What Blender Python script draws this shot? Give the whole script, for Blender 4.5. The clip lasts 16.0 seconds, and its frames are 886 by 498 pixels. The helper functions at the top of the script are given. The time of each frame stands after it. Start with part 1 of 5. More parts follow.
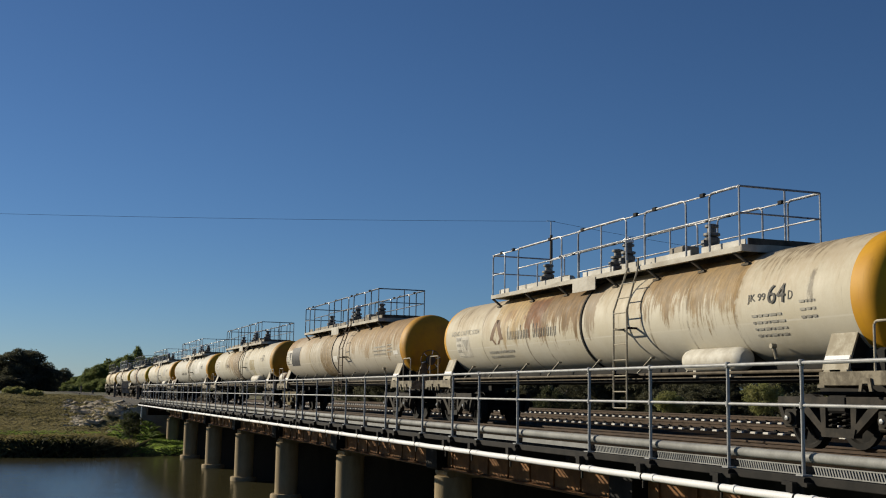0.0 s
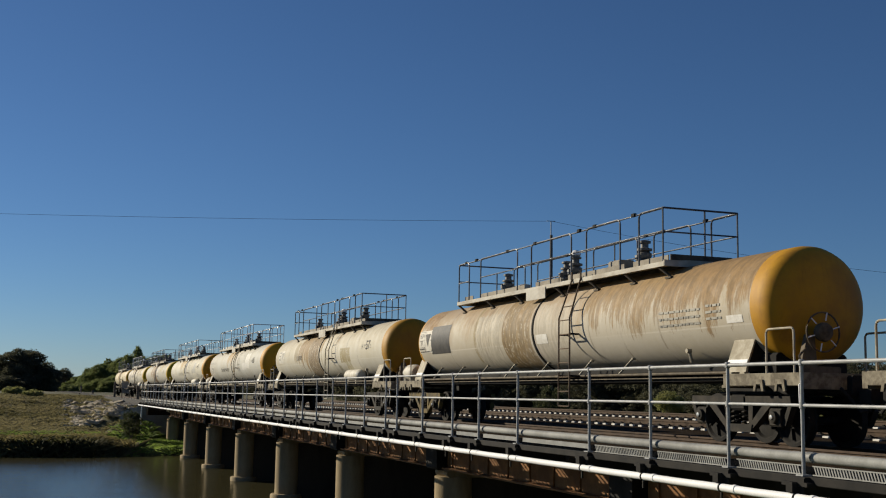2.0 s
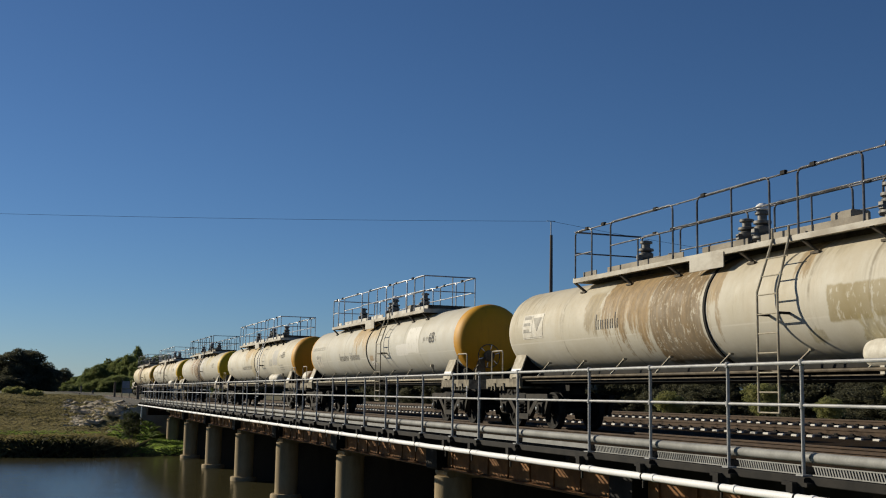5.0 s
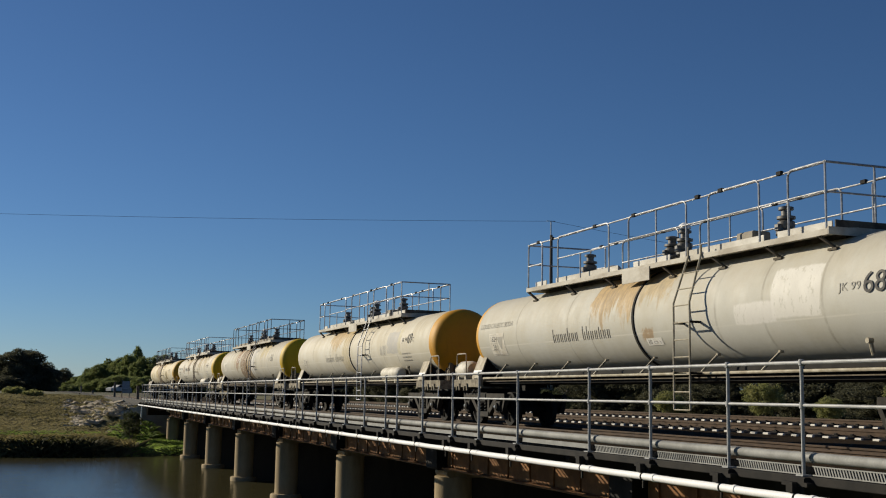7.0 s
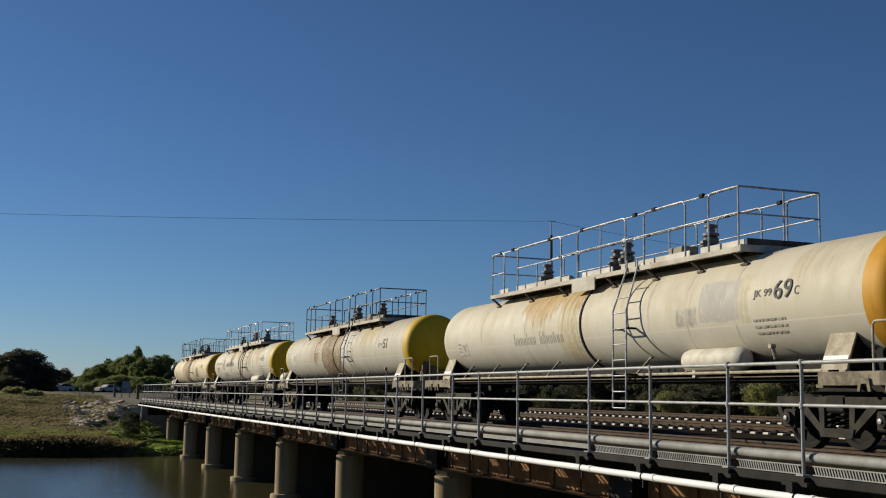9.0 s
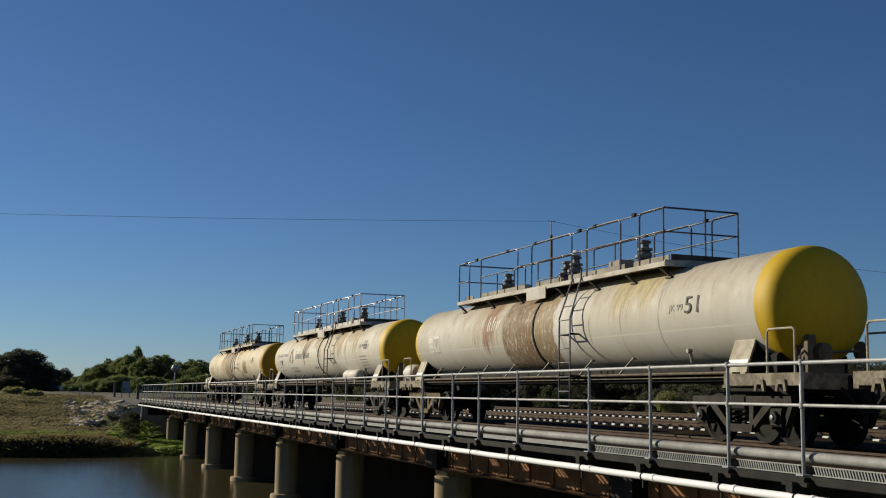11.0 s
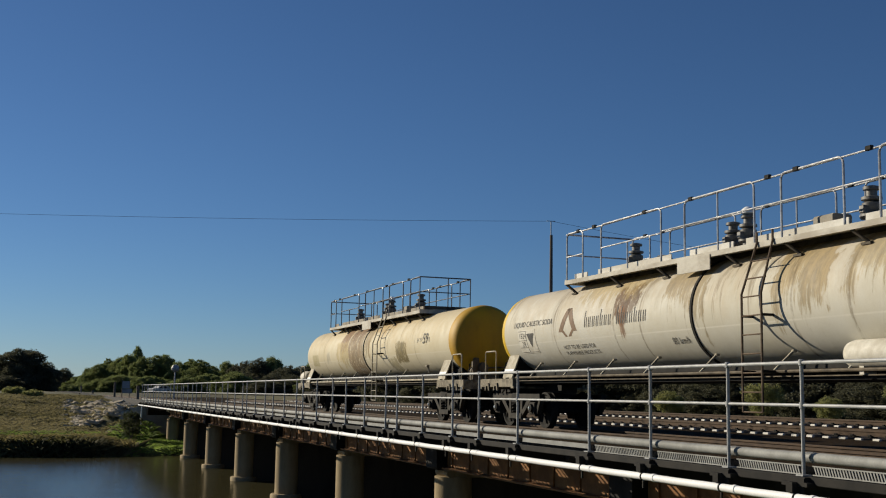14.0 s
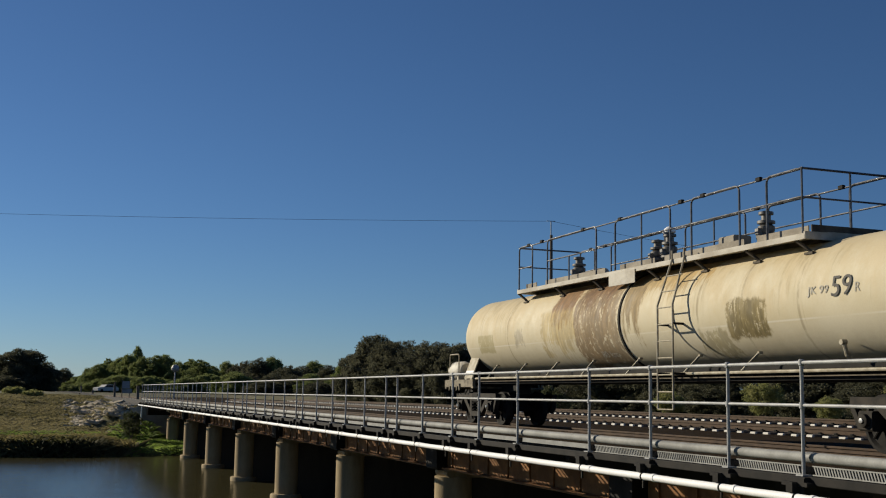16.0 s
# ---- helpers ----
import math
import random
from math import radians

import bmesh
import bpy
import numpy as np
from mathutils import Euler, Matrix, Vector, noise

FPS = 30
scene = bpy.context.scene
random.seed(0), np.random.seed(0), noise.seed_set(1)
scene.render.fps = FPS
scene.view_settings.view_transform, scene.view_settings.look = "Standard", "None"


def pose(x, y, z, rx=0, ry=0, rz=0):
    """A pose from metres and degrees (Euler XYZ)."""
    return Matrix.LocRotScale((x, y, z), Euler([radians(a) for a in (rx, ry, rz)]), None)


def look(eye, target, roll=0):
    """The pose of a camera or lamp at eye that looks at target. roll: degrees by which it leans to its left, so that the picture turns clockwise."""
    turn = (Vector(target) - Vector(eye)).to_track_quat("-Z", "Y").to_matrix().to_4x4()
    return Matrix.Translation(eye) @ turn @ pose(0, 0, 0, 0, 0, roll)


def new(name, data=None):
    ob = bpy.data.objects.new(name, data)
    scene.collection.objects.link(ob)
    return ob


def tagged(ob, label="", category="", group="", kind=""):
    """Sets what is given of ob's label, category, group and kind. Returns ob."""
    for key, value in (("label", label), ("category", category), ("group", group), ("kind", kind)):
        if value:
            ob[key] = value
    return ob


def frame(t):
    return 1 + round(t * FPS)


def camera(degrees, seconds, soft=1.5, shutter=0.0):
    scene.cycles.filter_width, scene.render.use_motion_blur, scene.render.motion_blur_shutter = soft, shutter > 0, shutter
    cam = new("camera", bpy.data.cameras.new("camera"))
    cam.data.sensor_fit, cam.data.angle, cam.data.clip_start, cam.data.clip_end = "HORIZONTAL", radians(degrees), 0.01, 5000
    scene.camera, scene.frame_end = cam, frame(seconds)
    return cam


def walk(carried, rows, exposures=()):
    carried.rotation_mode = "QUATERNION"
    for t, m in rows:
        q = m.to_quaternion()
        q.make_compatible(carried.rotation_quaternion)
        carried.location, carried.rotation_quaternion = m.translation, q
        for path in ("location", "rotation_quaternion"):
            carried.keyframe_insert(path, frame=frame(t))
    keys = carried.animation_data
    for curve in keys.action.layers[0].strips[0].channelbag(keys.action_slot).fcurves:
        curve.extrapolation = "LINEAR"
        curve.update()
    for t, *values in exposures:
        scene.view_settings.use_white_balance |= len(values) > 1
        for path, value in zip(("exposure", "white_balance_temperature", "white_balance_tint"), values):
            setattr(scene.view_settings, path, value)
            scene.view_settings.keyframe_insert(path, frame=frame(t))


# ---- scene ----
import functools

# camera: stands still on a tripod beside the bridge
cam = camera(42.515, 16.0, soft=1.1)
EYE = pose(0.0, 0.0, 0.755, 97.376, -1.0105, -19.945)
walk(cam, [(0.0, EYE), (16.0, EYE)], exposures=[(0.0, 0.17), (16.0, 0.17)])

# sun and sky
SUN_AZ, SUN_EL = radians(50), radians(21)     # azimuth counted from -x towards +y
SUN_DIR = Vector((-math.cos(SUN_AZ) * math.cos(SUN_EL), math.sin(SUN_AZ) * math.cos(SUN_EL), math.sin(SUN_EL)))
sun = new("sun", bpy.data.lights.new("sun", "SUN"))
sun.data.energy, sun.data.angle, sun.data.color = 5.0, radians(0.6), (1.0, 0.90, 0.71)
sun.matrix_world = look(SUN_DIR * 200, (0, 0, 0))
world = bpy.data.worlds.new("sky")
world.use_nodes = True
scene.world = world
sky = world.node_tree.nodes.new("ShaderNodeTexSky")
sky.sky_type, sky.sun_disc = "NISHITA", False
sky.sun_elevation, sky.sun_rotation = SUN_EL, radians(-40)
sky.altitude, sky.air_density, sky.dust_density, sky.ozone_density = 1500, 1.0, 0.33, 7.2
background = world.node_tree.nodes["Background"]
background.inputs["Strength"].default_value = 0.057
world.node_tree.links.new(sky.outputs[0], background.inputs["Color"])


# ---- mesh building ----
class Build:
    """Collects vertices and faces of one mesh."""

    def __init__(self):
        self.v, self.f = [], []

    def add(self, verts, faces):
        n = len(self.v)
        self.v += [tuple(p) for p in verts]
        self.f += [tuple(n + i for i in f) for f in faces]
        return self

    def box(self, x0, x1, y0, y1, z0, z1, c=0.0):
        """A box; c chamfers the edges that run along y."""
        if c:
            return self.prism([(x0 + c, z0), (x1 - c, z0), (x1, z0 + c), (x1, z1 - c), (x1 - c, z1), (x0 + c, z1), (x0, z1 - c), (x0, z0 + c)], y0, y1)
        v = [(x, y, z) for x in (x0, x1) for y in (y0, y1) for z in (z0, z1)]
        return self.add(v, [(0, 1, 3, 2), (4, 6, 7, 5), (0, 4, 5, 1), (2, 3, 7, 6), (0, 2, 6, 4), (1, 5, 7, 3)])

    def prism(self, poly, a, b, axis="y"):
        """A polygon of (x, z), (y, z) or (x, y), drawn out from a to b along the axis."""
        put = {"y": lambda p, s: (p[0], s, p[1]), "x": lambda p, s: (s, p[0], p[1]), "z": lambda p, s: (p[0], p[1], s)}[axis]
        n = len(poly)
        v = [put(p, a) for p in poly] + [put(p, b) for p in poly]
        return self.add(v, [tuple(range(n))[::-1], tuple(range(n, 2 * n))] + [(i, (i + 1) % n, n + (i + 1) % n, n + i) for i in range(n)])

    def tube(self, path, r, n=8, taper=None):
        """A round bar along a line of points."""
        pts = [Vector(p) for p in path]
        rings = []
        for i, p in enumerate(pts):
            d = (pts[min(i + 1, len(pts) - 1)] - pts[max(i - 1, 0)]).normalized()
            s = d.cross(Vector((0, 0, 1)) if abs(d.z) < 0.9 else Vector((1, 0, 0))).normalized()
            u = s.cross(d)
            rr = r if taper is None else r + (taper - r) * i / (len(pts) - 1)
            rings.append([p + (s * math.cos(2 * math.pi * k / n) + u * math.sin(2 * math.pi * k / n)) * rr for k in range(n)])
        m = len(rings)
        f = [(i * n + k, i * n + (k + 1) % n, (i + 1) * n + (k + 1) % n, (i + 1) * n + k) for i in range(m - 1) for k in range(n)]
        return self.add([q for g in rings for q in g], f + [tuple(range(n))[::-1], tuple(range((m - 1) * n, m * n))])

    def lathe(self, prof, at=(0, 0, 0), axis="y", n=24):
        """Turns a profile of (radius, distance along the axis)."""
        rings = []
        for r, s in prof:
            for k in range(n):
                a, b = r * math.cos(2 * math.pi * k / n), r * math.sin(2 * math.pi * k / n)
                o = {"y": (a, s, b), "x": (s, a, b), "z": (a, b, s)}[axis]
                rings.append((at[0] + o[0], at[1] + o[1], at[2] + o[2]))
        m = len(prof)
        f = [(i * n + k, i * n + (k + 1) % n, (i + 1) * n + (k + 1) % n, (i + 1) * n + k) for i in range(m - 1) for k in range(n)]
        return self.add(rings, f + [tuple(range(n))[::-1], tuple(range((m - 1) * n, m * n))])

    def mesh(self, name, material, smooth=True):
        me = bpy.data.meshes.new(name)
        me.from_pydata(self.v, [], self.f)
        bm = bmesh.new()
        bm.from_mesh(me)
        bmesh.ops.recalc_face_normals(bm, faces=bm.faces)
        bm.to_mesh(me)
        bm.free()
        if material:
            me.materials.append(material)
        if smooth:
            me.shade_smooth()
            me.set_sharp_from_angle(angle=radians(34))
        return me


SHARED = {}


def shared(key, make, material, smooth=True):
    """The mesh made once under this key."""
    if key not in SHARED:
        SHARED[key] = make().mesh(key, material, smooth)
    return SHARED[key]


def part(name, what, material=None, parent=None, label="", smooth=True):
    """One mesh object under a thing or a part; what is a Build or a finished mesh."""
    ob = new(name, what.mesh(name, material, smooth) if isinstance(what, Build) else what)
    ob.parent = parent
    return tagged(ob, label)


def thing(name, label, category, group="", kind="", at=None):
    ob = new(name)
    ob.empty_display_size = 0.3
    if at is not None:
        ob.matrix_world = at
    return tagged(ob, label, category, group, kind)


# ---- materials ----
class Nodes:
    """Short ways to write a node material."""

    def __init__(self, name):
        self.mat = bpy.data.materials.new(name)
        self.mat.use_nodes = True
        self.tree = self.mat.node_tree
        self.bsdf = self.tree.nodes["Principled BSDF"]
        self.coord = self.tree.nodes.new("ShaderNodeTexCoord")

    def node(self, kind):
        return self.tree.nodes.new(kind)

    def link(self, a, b):
        self.tree.links.new(a, b)

    def value(self, sock, v):
        if isinstance(v, (int, float, tuple)):
            sock.default_value = v
        else:
            self.link(v, sock)

    def noise(self, scale, detail=4.0, rough=0.6, stretch=(1, 1, 1), space="Object", off=(0, 0, 0)):
        m = self.node("ShaderNodeMapping")
        m.inputs["Scale"].default_value, m.inputs["Location"].default_value = stretch, off
        self.link(self.coord.outputs[space], m.inputs["Vector"])
        n = self.node("ShaderNodeTexNoise")
        n.inputs["Scale"].default_value, n.inputs["Detail"].default_value, n.inputs["Roughness"].default_value = scale, detail, rough
        self.link(m.outputs[0], n.inputs["Vector"])
        return n.outputs["Fac"]

    def ramp(self, x, a, b, lo=0.0, hi=1.0):
        n = self.node("ShaderNodeMapRange")
        n.interpolation_type = "SMOOTHSTEP"
        self.value(n.inputs[0], x)
        for i, v in enumerate((a, b, lo, hi)):
            n.inputs[i + 1].default_value = v
        return n.outputs[0]

    def math(self, op, a, b=0.0):
        n = self.node("ShaderNodeMath")
        n.operation = op
        self.value(n.inputs[0], a)
        self.value(n.inputs[1], b)
        return n.outputs[0]

    def mix(self, fac, a, b):
        n = self.node("ShaderNodeMix")
        n.data_type = "RGBA"
        self.value(n.inputs[0], fac)
        for s, c in ((n.inputs[6], a), (n.inputs[7], b)):
            self.value(s, (*c, 1.0) if isinstance(c, tuple) and len(c) == 3 else c)
        return n.outputs[2]

    def bump(self, x, strength=0.3, distance=0.01):
        n = self.node("ShaderNodeBump")
        n.inputs["Strength"].default_value, n.inputs["Distance"].default_value = strength, distance
        self.link(x, n.inputs["Height"])
        self.link(n.outputs[0], self.bsdf.inputs["Normal"])

    def axis(self, i, space="Object"):
        n = self.node("ShaderNodeSeparateXYZ")
        self.link(self.coord.outputs[space], n.inputs[0])
        return n.outputs[i]

    def done(self, color, rough=0.7, metal=0.0, spec=None):
        self.value(self.bsdf.inputs["Base Color"], (*color, 1.0) if isinstance(color, tuple) and len(color) == 3 else color)
        self.value(self.bsdf.inputs["Roughness"], rough)
        self.value(self.bsdf.inputs["Metallic"], metal)
        if spec is not None:
            self.bsdf.inputs["Specular IOR Level"].default_value = spec
        return self.mat


def mottled(name, a, b, scale=3.0, rough=0.75, metal=0.0, grain=40.0, bump=0.3, depth=0.01, stretch=(1, 1, 1), lo=0.35, hi=0.65, spec=0.25):
    """Two colours in patches at one scale, with a fine grain of relief."""
    n = Nodes(name)
    big = n.noise(scale, 5, 0.65, stretch)
    fine = n.noise(grain, 3, 0.6)
    c = n.mix(n.ramp(big, lo, hi), a, b)
    c = n.mix(n.ramp(fine, 0.3, 0.7, 0.0, 0.25), c, tuple(x * 0.6 for x in a))
    n.bump(fine, bump, depth)
    return n.done(c, rough, metal, spec if metal < 0.1 else 0.5)


galvanised = mottled("galvanised_steel", (0.25, 0.255, 0.26), (0.36, 0.365, 0.37), 6, 0.62, 0.12, 60, 0.15, 0.003)
worn_rail_paint = mottled("platform_rail_steel", (0.24, 0.24, 0.25), (0.55, 0.55, 0.55), 5, 0.4, 0.45, 60, 0.15, 0.003)
dark_rail_paint = mottled("dark_platform_rail_steel", (0.045, 0.045, 0.05), (0.16, 0.16, 0.165), 5, 0.38, 0.45, 60, 0.15, 0.003)
rusty_ladder = mottled("rust_brown_ladder_steel", (0.07, 0.045, 0.028), (0.16, 0.11, 0.07), 5, 0.75, 0.0, 60, 0.15, 0.003)
# brown-black that puts the shade beneath the catwalk into the paint
under_shade_paint = mottled("grimy_platform_underside", (0.05, 0.042, 0.032), (0.12, 0.10, 0.075), 3, 0.85, 0.0, 60, 0.15, 0.003)
grey_concrete = mottled("grey_weathered_concrete", (0.33, 0.31, 0.27), (0.21, 0.195, 0.165), 1.0, 0.95, 0, 25, 0.35, 0.012, (1, 1, 0.35))
# near-black concrete: the deep shade under the deck, put into the colour
shaded_concrete = mottled("black_stained_concrete", (0.045, 0.040, 0.033), (0.085, 0.072, 0.056), 1.0, 0.95, 0, 25, 0.35, 0.012, (1, 1, 0.35))
dull_zinc = mottled("dull_zinc_sheet", (0.14, 0.14, 0.135), (0.22, 0.22, 0.21), 4, 0.6, 0.1, 50, 0.15, 0.003)
conduit_paint = mottled("grey_conduit", (0.20, 0.20, 0.19), (0.31, 0.31, 0.295), 2, 0.7, 0, 50, 0.2, 0.004)
white_pipe_paint = mottled("white_pipe_paint", (0.80, 0.80, 0.80), (0.86, 0.86, 0.86), 2, 0.6, 0, 50, 0.1, 0.003)
rust_steel = mottled("rusted_girder_steel", (0.16, 0.075, 0.028), (0.28, 0.135, 0.048), 2.5, 0.85, 0, 45, 0.4, 0.006)
black_steel = mottled("dark_greasy_steel", (0.008, 0.0075, 0.007), (0.022, 0.019, 0.016), 3, 0.85, 0.0, 50, 0.3, 0.004)
bogie_steel = mottled("dusty_bogie_steel", (0.014, 0.012, 0.009), (0.042, 0.034, 0.025), 4, 0.8, 0.0, 50, 0.3, 0.004)
yellow_bogie = mottled("faded_yellow_bogie_paint", (0.16, 0.115, 0.036), (0.06, 0.047, 0.027), 5, 0.8, 0.0, 50, 0.3, 0.004)
cream_frame = mottled("cream_frame_paint", (0.46, 0.42, 0.33), (0.27, 0.23, 0.16), 4, 0.7, 0, 50, 0.25, 0.004)
deck_paint = mottled("platform_deck_paint", (0.54, 0.51, 0.44), (0.34, 0.30, 0.24), 2.2, 0.7, 0, 50, 0.25, 0.004, (1, 0.5, 1))
vessel_paint = mottled("pale_vessel_paint", (0.64, 0.61, 0.53), (0.46, 0.42, 0.34), 3, 0.65, 0, 50, 0.2, 0.004)
light_toe = mottled("white_toe_plate_paint", (0.62, 0.60, 0.55), (0.44, 0.41, 0.35), 2.2, 0.7, 0, 50, 0.25, 0.004, (1, 0.5, 1))
toe_paint = mottled("toe_plate_paint", (0.19, 0.165, 0.13), (0.32, 0.285, 0.23), 2.2, 0.75, 0, 50, 0.25, 0.004, (1, 0.5, 1))
dirty_frame = mottled("dirty_frame_paint", (0.145, 0.115, 0.078), (0.065, 0.051, 0.035), 4, 0.75, 0, 50, 0.25, 0.004)
end_paint = mottled("worn_end_frame_paint", (0.27, 0.235, 0.17), (0.10, 0.082, 0.056), 5, 0.75, 0, 50, 0.25, 0.004)
valve_iron = mottled("valve_iron", (0.08, 0.076, 0.072), (0.20, 0.19, 0.175), 6, 0.55, 0.15, 60, 0.25, 0.004)
bright_steel = mottled("bright_worn_steel", (0.55, 0.54, 0.52), (0.65, 0.63, 0.60), 8, 0.3, 0.9, 60, 0.1, 0.002)
rail_steel = mottled("rusty_rail_side", (0.045, 0.028, 0.017), (0.080, 0.050, 0.030), 3, 0.8, 0.0, 40, 0.25, 0.003)
concrete = mottled("weathered_concrete", (0.45, 0.355, 0.215), (0.24, 0.18, 0.10), 1.2, 0.9, 0, 25, 0.35, 0.012, (1, 1, 0.35))


def sleeper_mat():
    """Pale concrete ends; between them the tops are brown with rust and oil."""
    n = Nodes("sleeper_concrete")
    big, fine = n.noise(2, 5, 0.65), n.noise(30, 3, 0.6)
    c = n.mix(n.ramp(big, 0.35, 0.65), (0.66, 0.64, 0.60), (0.50, 0.48, 0.44))
    across = n.math("ADD", n.math("ABSOLUTE", n.axis(0)), n.ramp(big, 0.3, 0.7, -0.05, 0.05))
    c = n.mix(n.ramp(across, 0.90, 1.0, 0.9, 0.0), c, (0.085, 0.060, 0.040))
    n.bump(fine, 0.3, 0.006)
    return n.done(c, 0.9, 0, 0.25)


sleeper_concrete = sleeper_mat()
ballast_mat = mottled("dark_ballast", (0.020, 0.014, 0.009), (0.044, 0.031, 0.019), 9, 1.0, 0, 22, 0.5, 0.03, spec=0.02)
timber = mottled("dark_timber", (0.045, 0.036, 0.030), (0.08, 0.065, 0.05), 3, 0.9, 0, 40, 0.5, 0.01, (1, 1, 0.2))
pole_wood = mottled("grey_pole_timber", (0.11, 0.09, 0.075), (0.18, 0.15, 0.12), 3, 0.9, 0, 40, 0.5, 0.01, (1, 1, 0.1))


def foliage(name, a, b, scale):
    """Leaves that let part of the light through."""
    n = Nodes(name)
    c = n.mix(n.ramp(n.noise(scale, 4, 0.65), 0.35, 0.65), a, b)
    n.done(c, 0.75, 0.0, 0.25)
    thin = n.node("ShaderNodeBsdfTranslucent")
    n.link(c, thin.inputs["Color"])
    both = n.node("ShaderNodeMixShader")
    both.inputs[0].default_value = 0.5
    n.link(n.bsdf.outputs[0], both.inputs[1])
    n.link(thin.outputs[0], both.inputs[2])
    n.link(both.outputs[0], n.tree.nodes["Material Output"].inputs["Surface"])
    return n.mat

# ---- ground and water ----
WATER_Z = -3.05


def shore(x):
    """Where the far bank meets the water."""
    return 68.2 + 0.08 * min(max(x, 0), 12) + 0.9 * noise.noise((x * 0.13, 3.1, 0)) + 0.4 * noise.noise((x * 0.6, 8.0, 0))


def ease(a, b, x):
    t = min(max((x - a) / (b - a), 0), 1)
    return t * t * (3 - 2 * t)


def height(x, y):
    far = y - shore(x)
    low = ease(3.5, 6.0, x)
    up_far = -3.4 + (1.0 - 0.15 * low) * ease(-0.8, 3.0, far) + (0.5 - 0.2 * low) * ease(2, 15, far) + (1.45 + 0.3 * low) * ease(13, 42, far) + 0.85 * ease(32, 66, far)
    up_far += 0.25 * math.exp(-((x + 1.5) / 4.5) ** 2 - ((far - 38) / 9) ** 2)
    # the tipped slope beside the railway bank
    tip = -0.34 - 0.44 * max(0, 7.3 - x) + 0.12 * noise.noise((x * 0.8, y * 0.5, 4))
    if x < 9:
        up_far = max(up_far, up_far + (tip - up_far) * ease(80.6, 83.5, y))
    # fill heaped against the wing wall
    if 4.5 < x < 8.3:
        up_far += ease(4.5, 6.2, x) * ease(8.3, 7.9, x) * ease(81.2, 80.0, y) * max(0, -1.22 - 0.32 * max(0, 80 - y) - up_far)
    up_far += ease(14, 4, abs(x - 16)) * ease(80, 84, y) * max(0, -0.40 - up_far)
    # the level strip on which the tracks run
    strip = ease(6.9, 8.3, x) * ease(36, 33, x) * ease(83, 92, y) * ease(206, 198, y)
    up_far += strip * min(0, -0.42 - up_far)
    up_near = -3.4 + 2.5 * ease(11, 5, y)
    up_right = -3.4 + 3.15 * ease(31, 35, x)
    z = max(up_far, up_near, up_right)
    rough = 0.10 * noise.noise((x * 0.35, y * 0.35, 0)) + 0.05 * noise.noise((x * 1.3, y * 1.3, 5))
    land = ease(-3.2, -2.4, z)
    far_hills = 1.2 * ease(120, 400, math.hypot(x, y)) * noise.noise((x * 0.01, y * 0.01, 2))
    return z - 1.2 * (1 - land) + rough * land * (1 + 1.2 * noise.noise((x * 0.1, y * 0.1, 9))) + far_hills * 0.3


def stretch_axis(lo, a, b, hi, step, grow=1.18):
    """Even steps from a to b, growing ones beyond."""
    mid = list(np.arange(a, b + 0.01, step))
    left, right, s = [], [], step
    while not left or left[-1] > lo:
        s *= grow
        left.append((left[-1] if left else a) - s)
    s = step
    while not right or right[-1] < hi:
        s *= grow
        right.append((right[-1] if right else b) + s)
    return left[::-1] + mid + right


def make_ground():
    xs, ys = stretch_axis(-3000, -14, 36, 3000, 0.6), stretch_axis(-3000, 60, 112, 3000, 0.6)
    v = [(x, y, height(x, y)) for y in ys for x in xs]
    w = len(xs)
    f = [(j * w + i, j * w + i + 1, (j + 1) * w + i + 1, (j + 1) * w + i) for j in range(len(ys) - 1) for i in range(w - 1)]
    n = Nodes("bank_earth_and_grass")
    patch, tuft, fine = n.noise(0.16, 5, 0.6, space="Object"), n.noise(1.6, 5, 0.7), n.noise(14, 4, 0.7)
    dry = n.mix(n.ramp(tuft, 0.32, 0.68), (0.050, 0.045, 0.022), (0.105, 0.088, 0.046))
    dry = n.mix(n.ramp(patch, 0.42, 0.60, 0.0, 0.8), dry, (0.105, 0.110, 0.052))
    worn = n.noise(0.42, 5, 0.7, off=(7, 3, 0))
    dry = n.mix(n.ramp(worn, 0.50, 0.66, 0.0, 0.75), dry, (0.22, 0.185, 0.125))
    dry = n.mix(n.ramp(n.noise(0.75, 5, 0.7, off=(2, 9, 0)), 0.50, 0.62, 0.0, 0.7), dry, (0.062, 0.064, 0.030))
    green = n.mix(n.ramp(tuft, 0.3, 0.7), (0.075, 0.11, 0.025), (0.15, 0.20, 0.045))
    z = n.math("ADD", n.axis(2), n.ramp(tuft, 0.2, 0.8, -0.45, 0.45))
    c = n.mix(n.ramp(z, -2.15, -1.80), green, dry)
    c = n.mix(n.ramp(n.axis(2), -3.1, -2.85, 1.0, 0.0), c, (0.06, 0.055, 0.03))
    c = n.mix(n.ramp(fine, 0.3, 0.75, 0.0, 0.5), c, (0.07, 0.06, 0.03))
    n.bump(fine, 0.35, 0.06)
    me = bpy.data.meshes.new("ground")
    me.from_pydata(v, [], f)
    me.materials.append(n.done(c, 0.95, 0, 0.2))
    me.shade_smooth()
    tagged(new("ground", me), "dry grassy river bank with a green waterside", "ground", kind="structure")


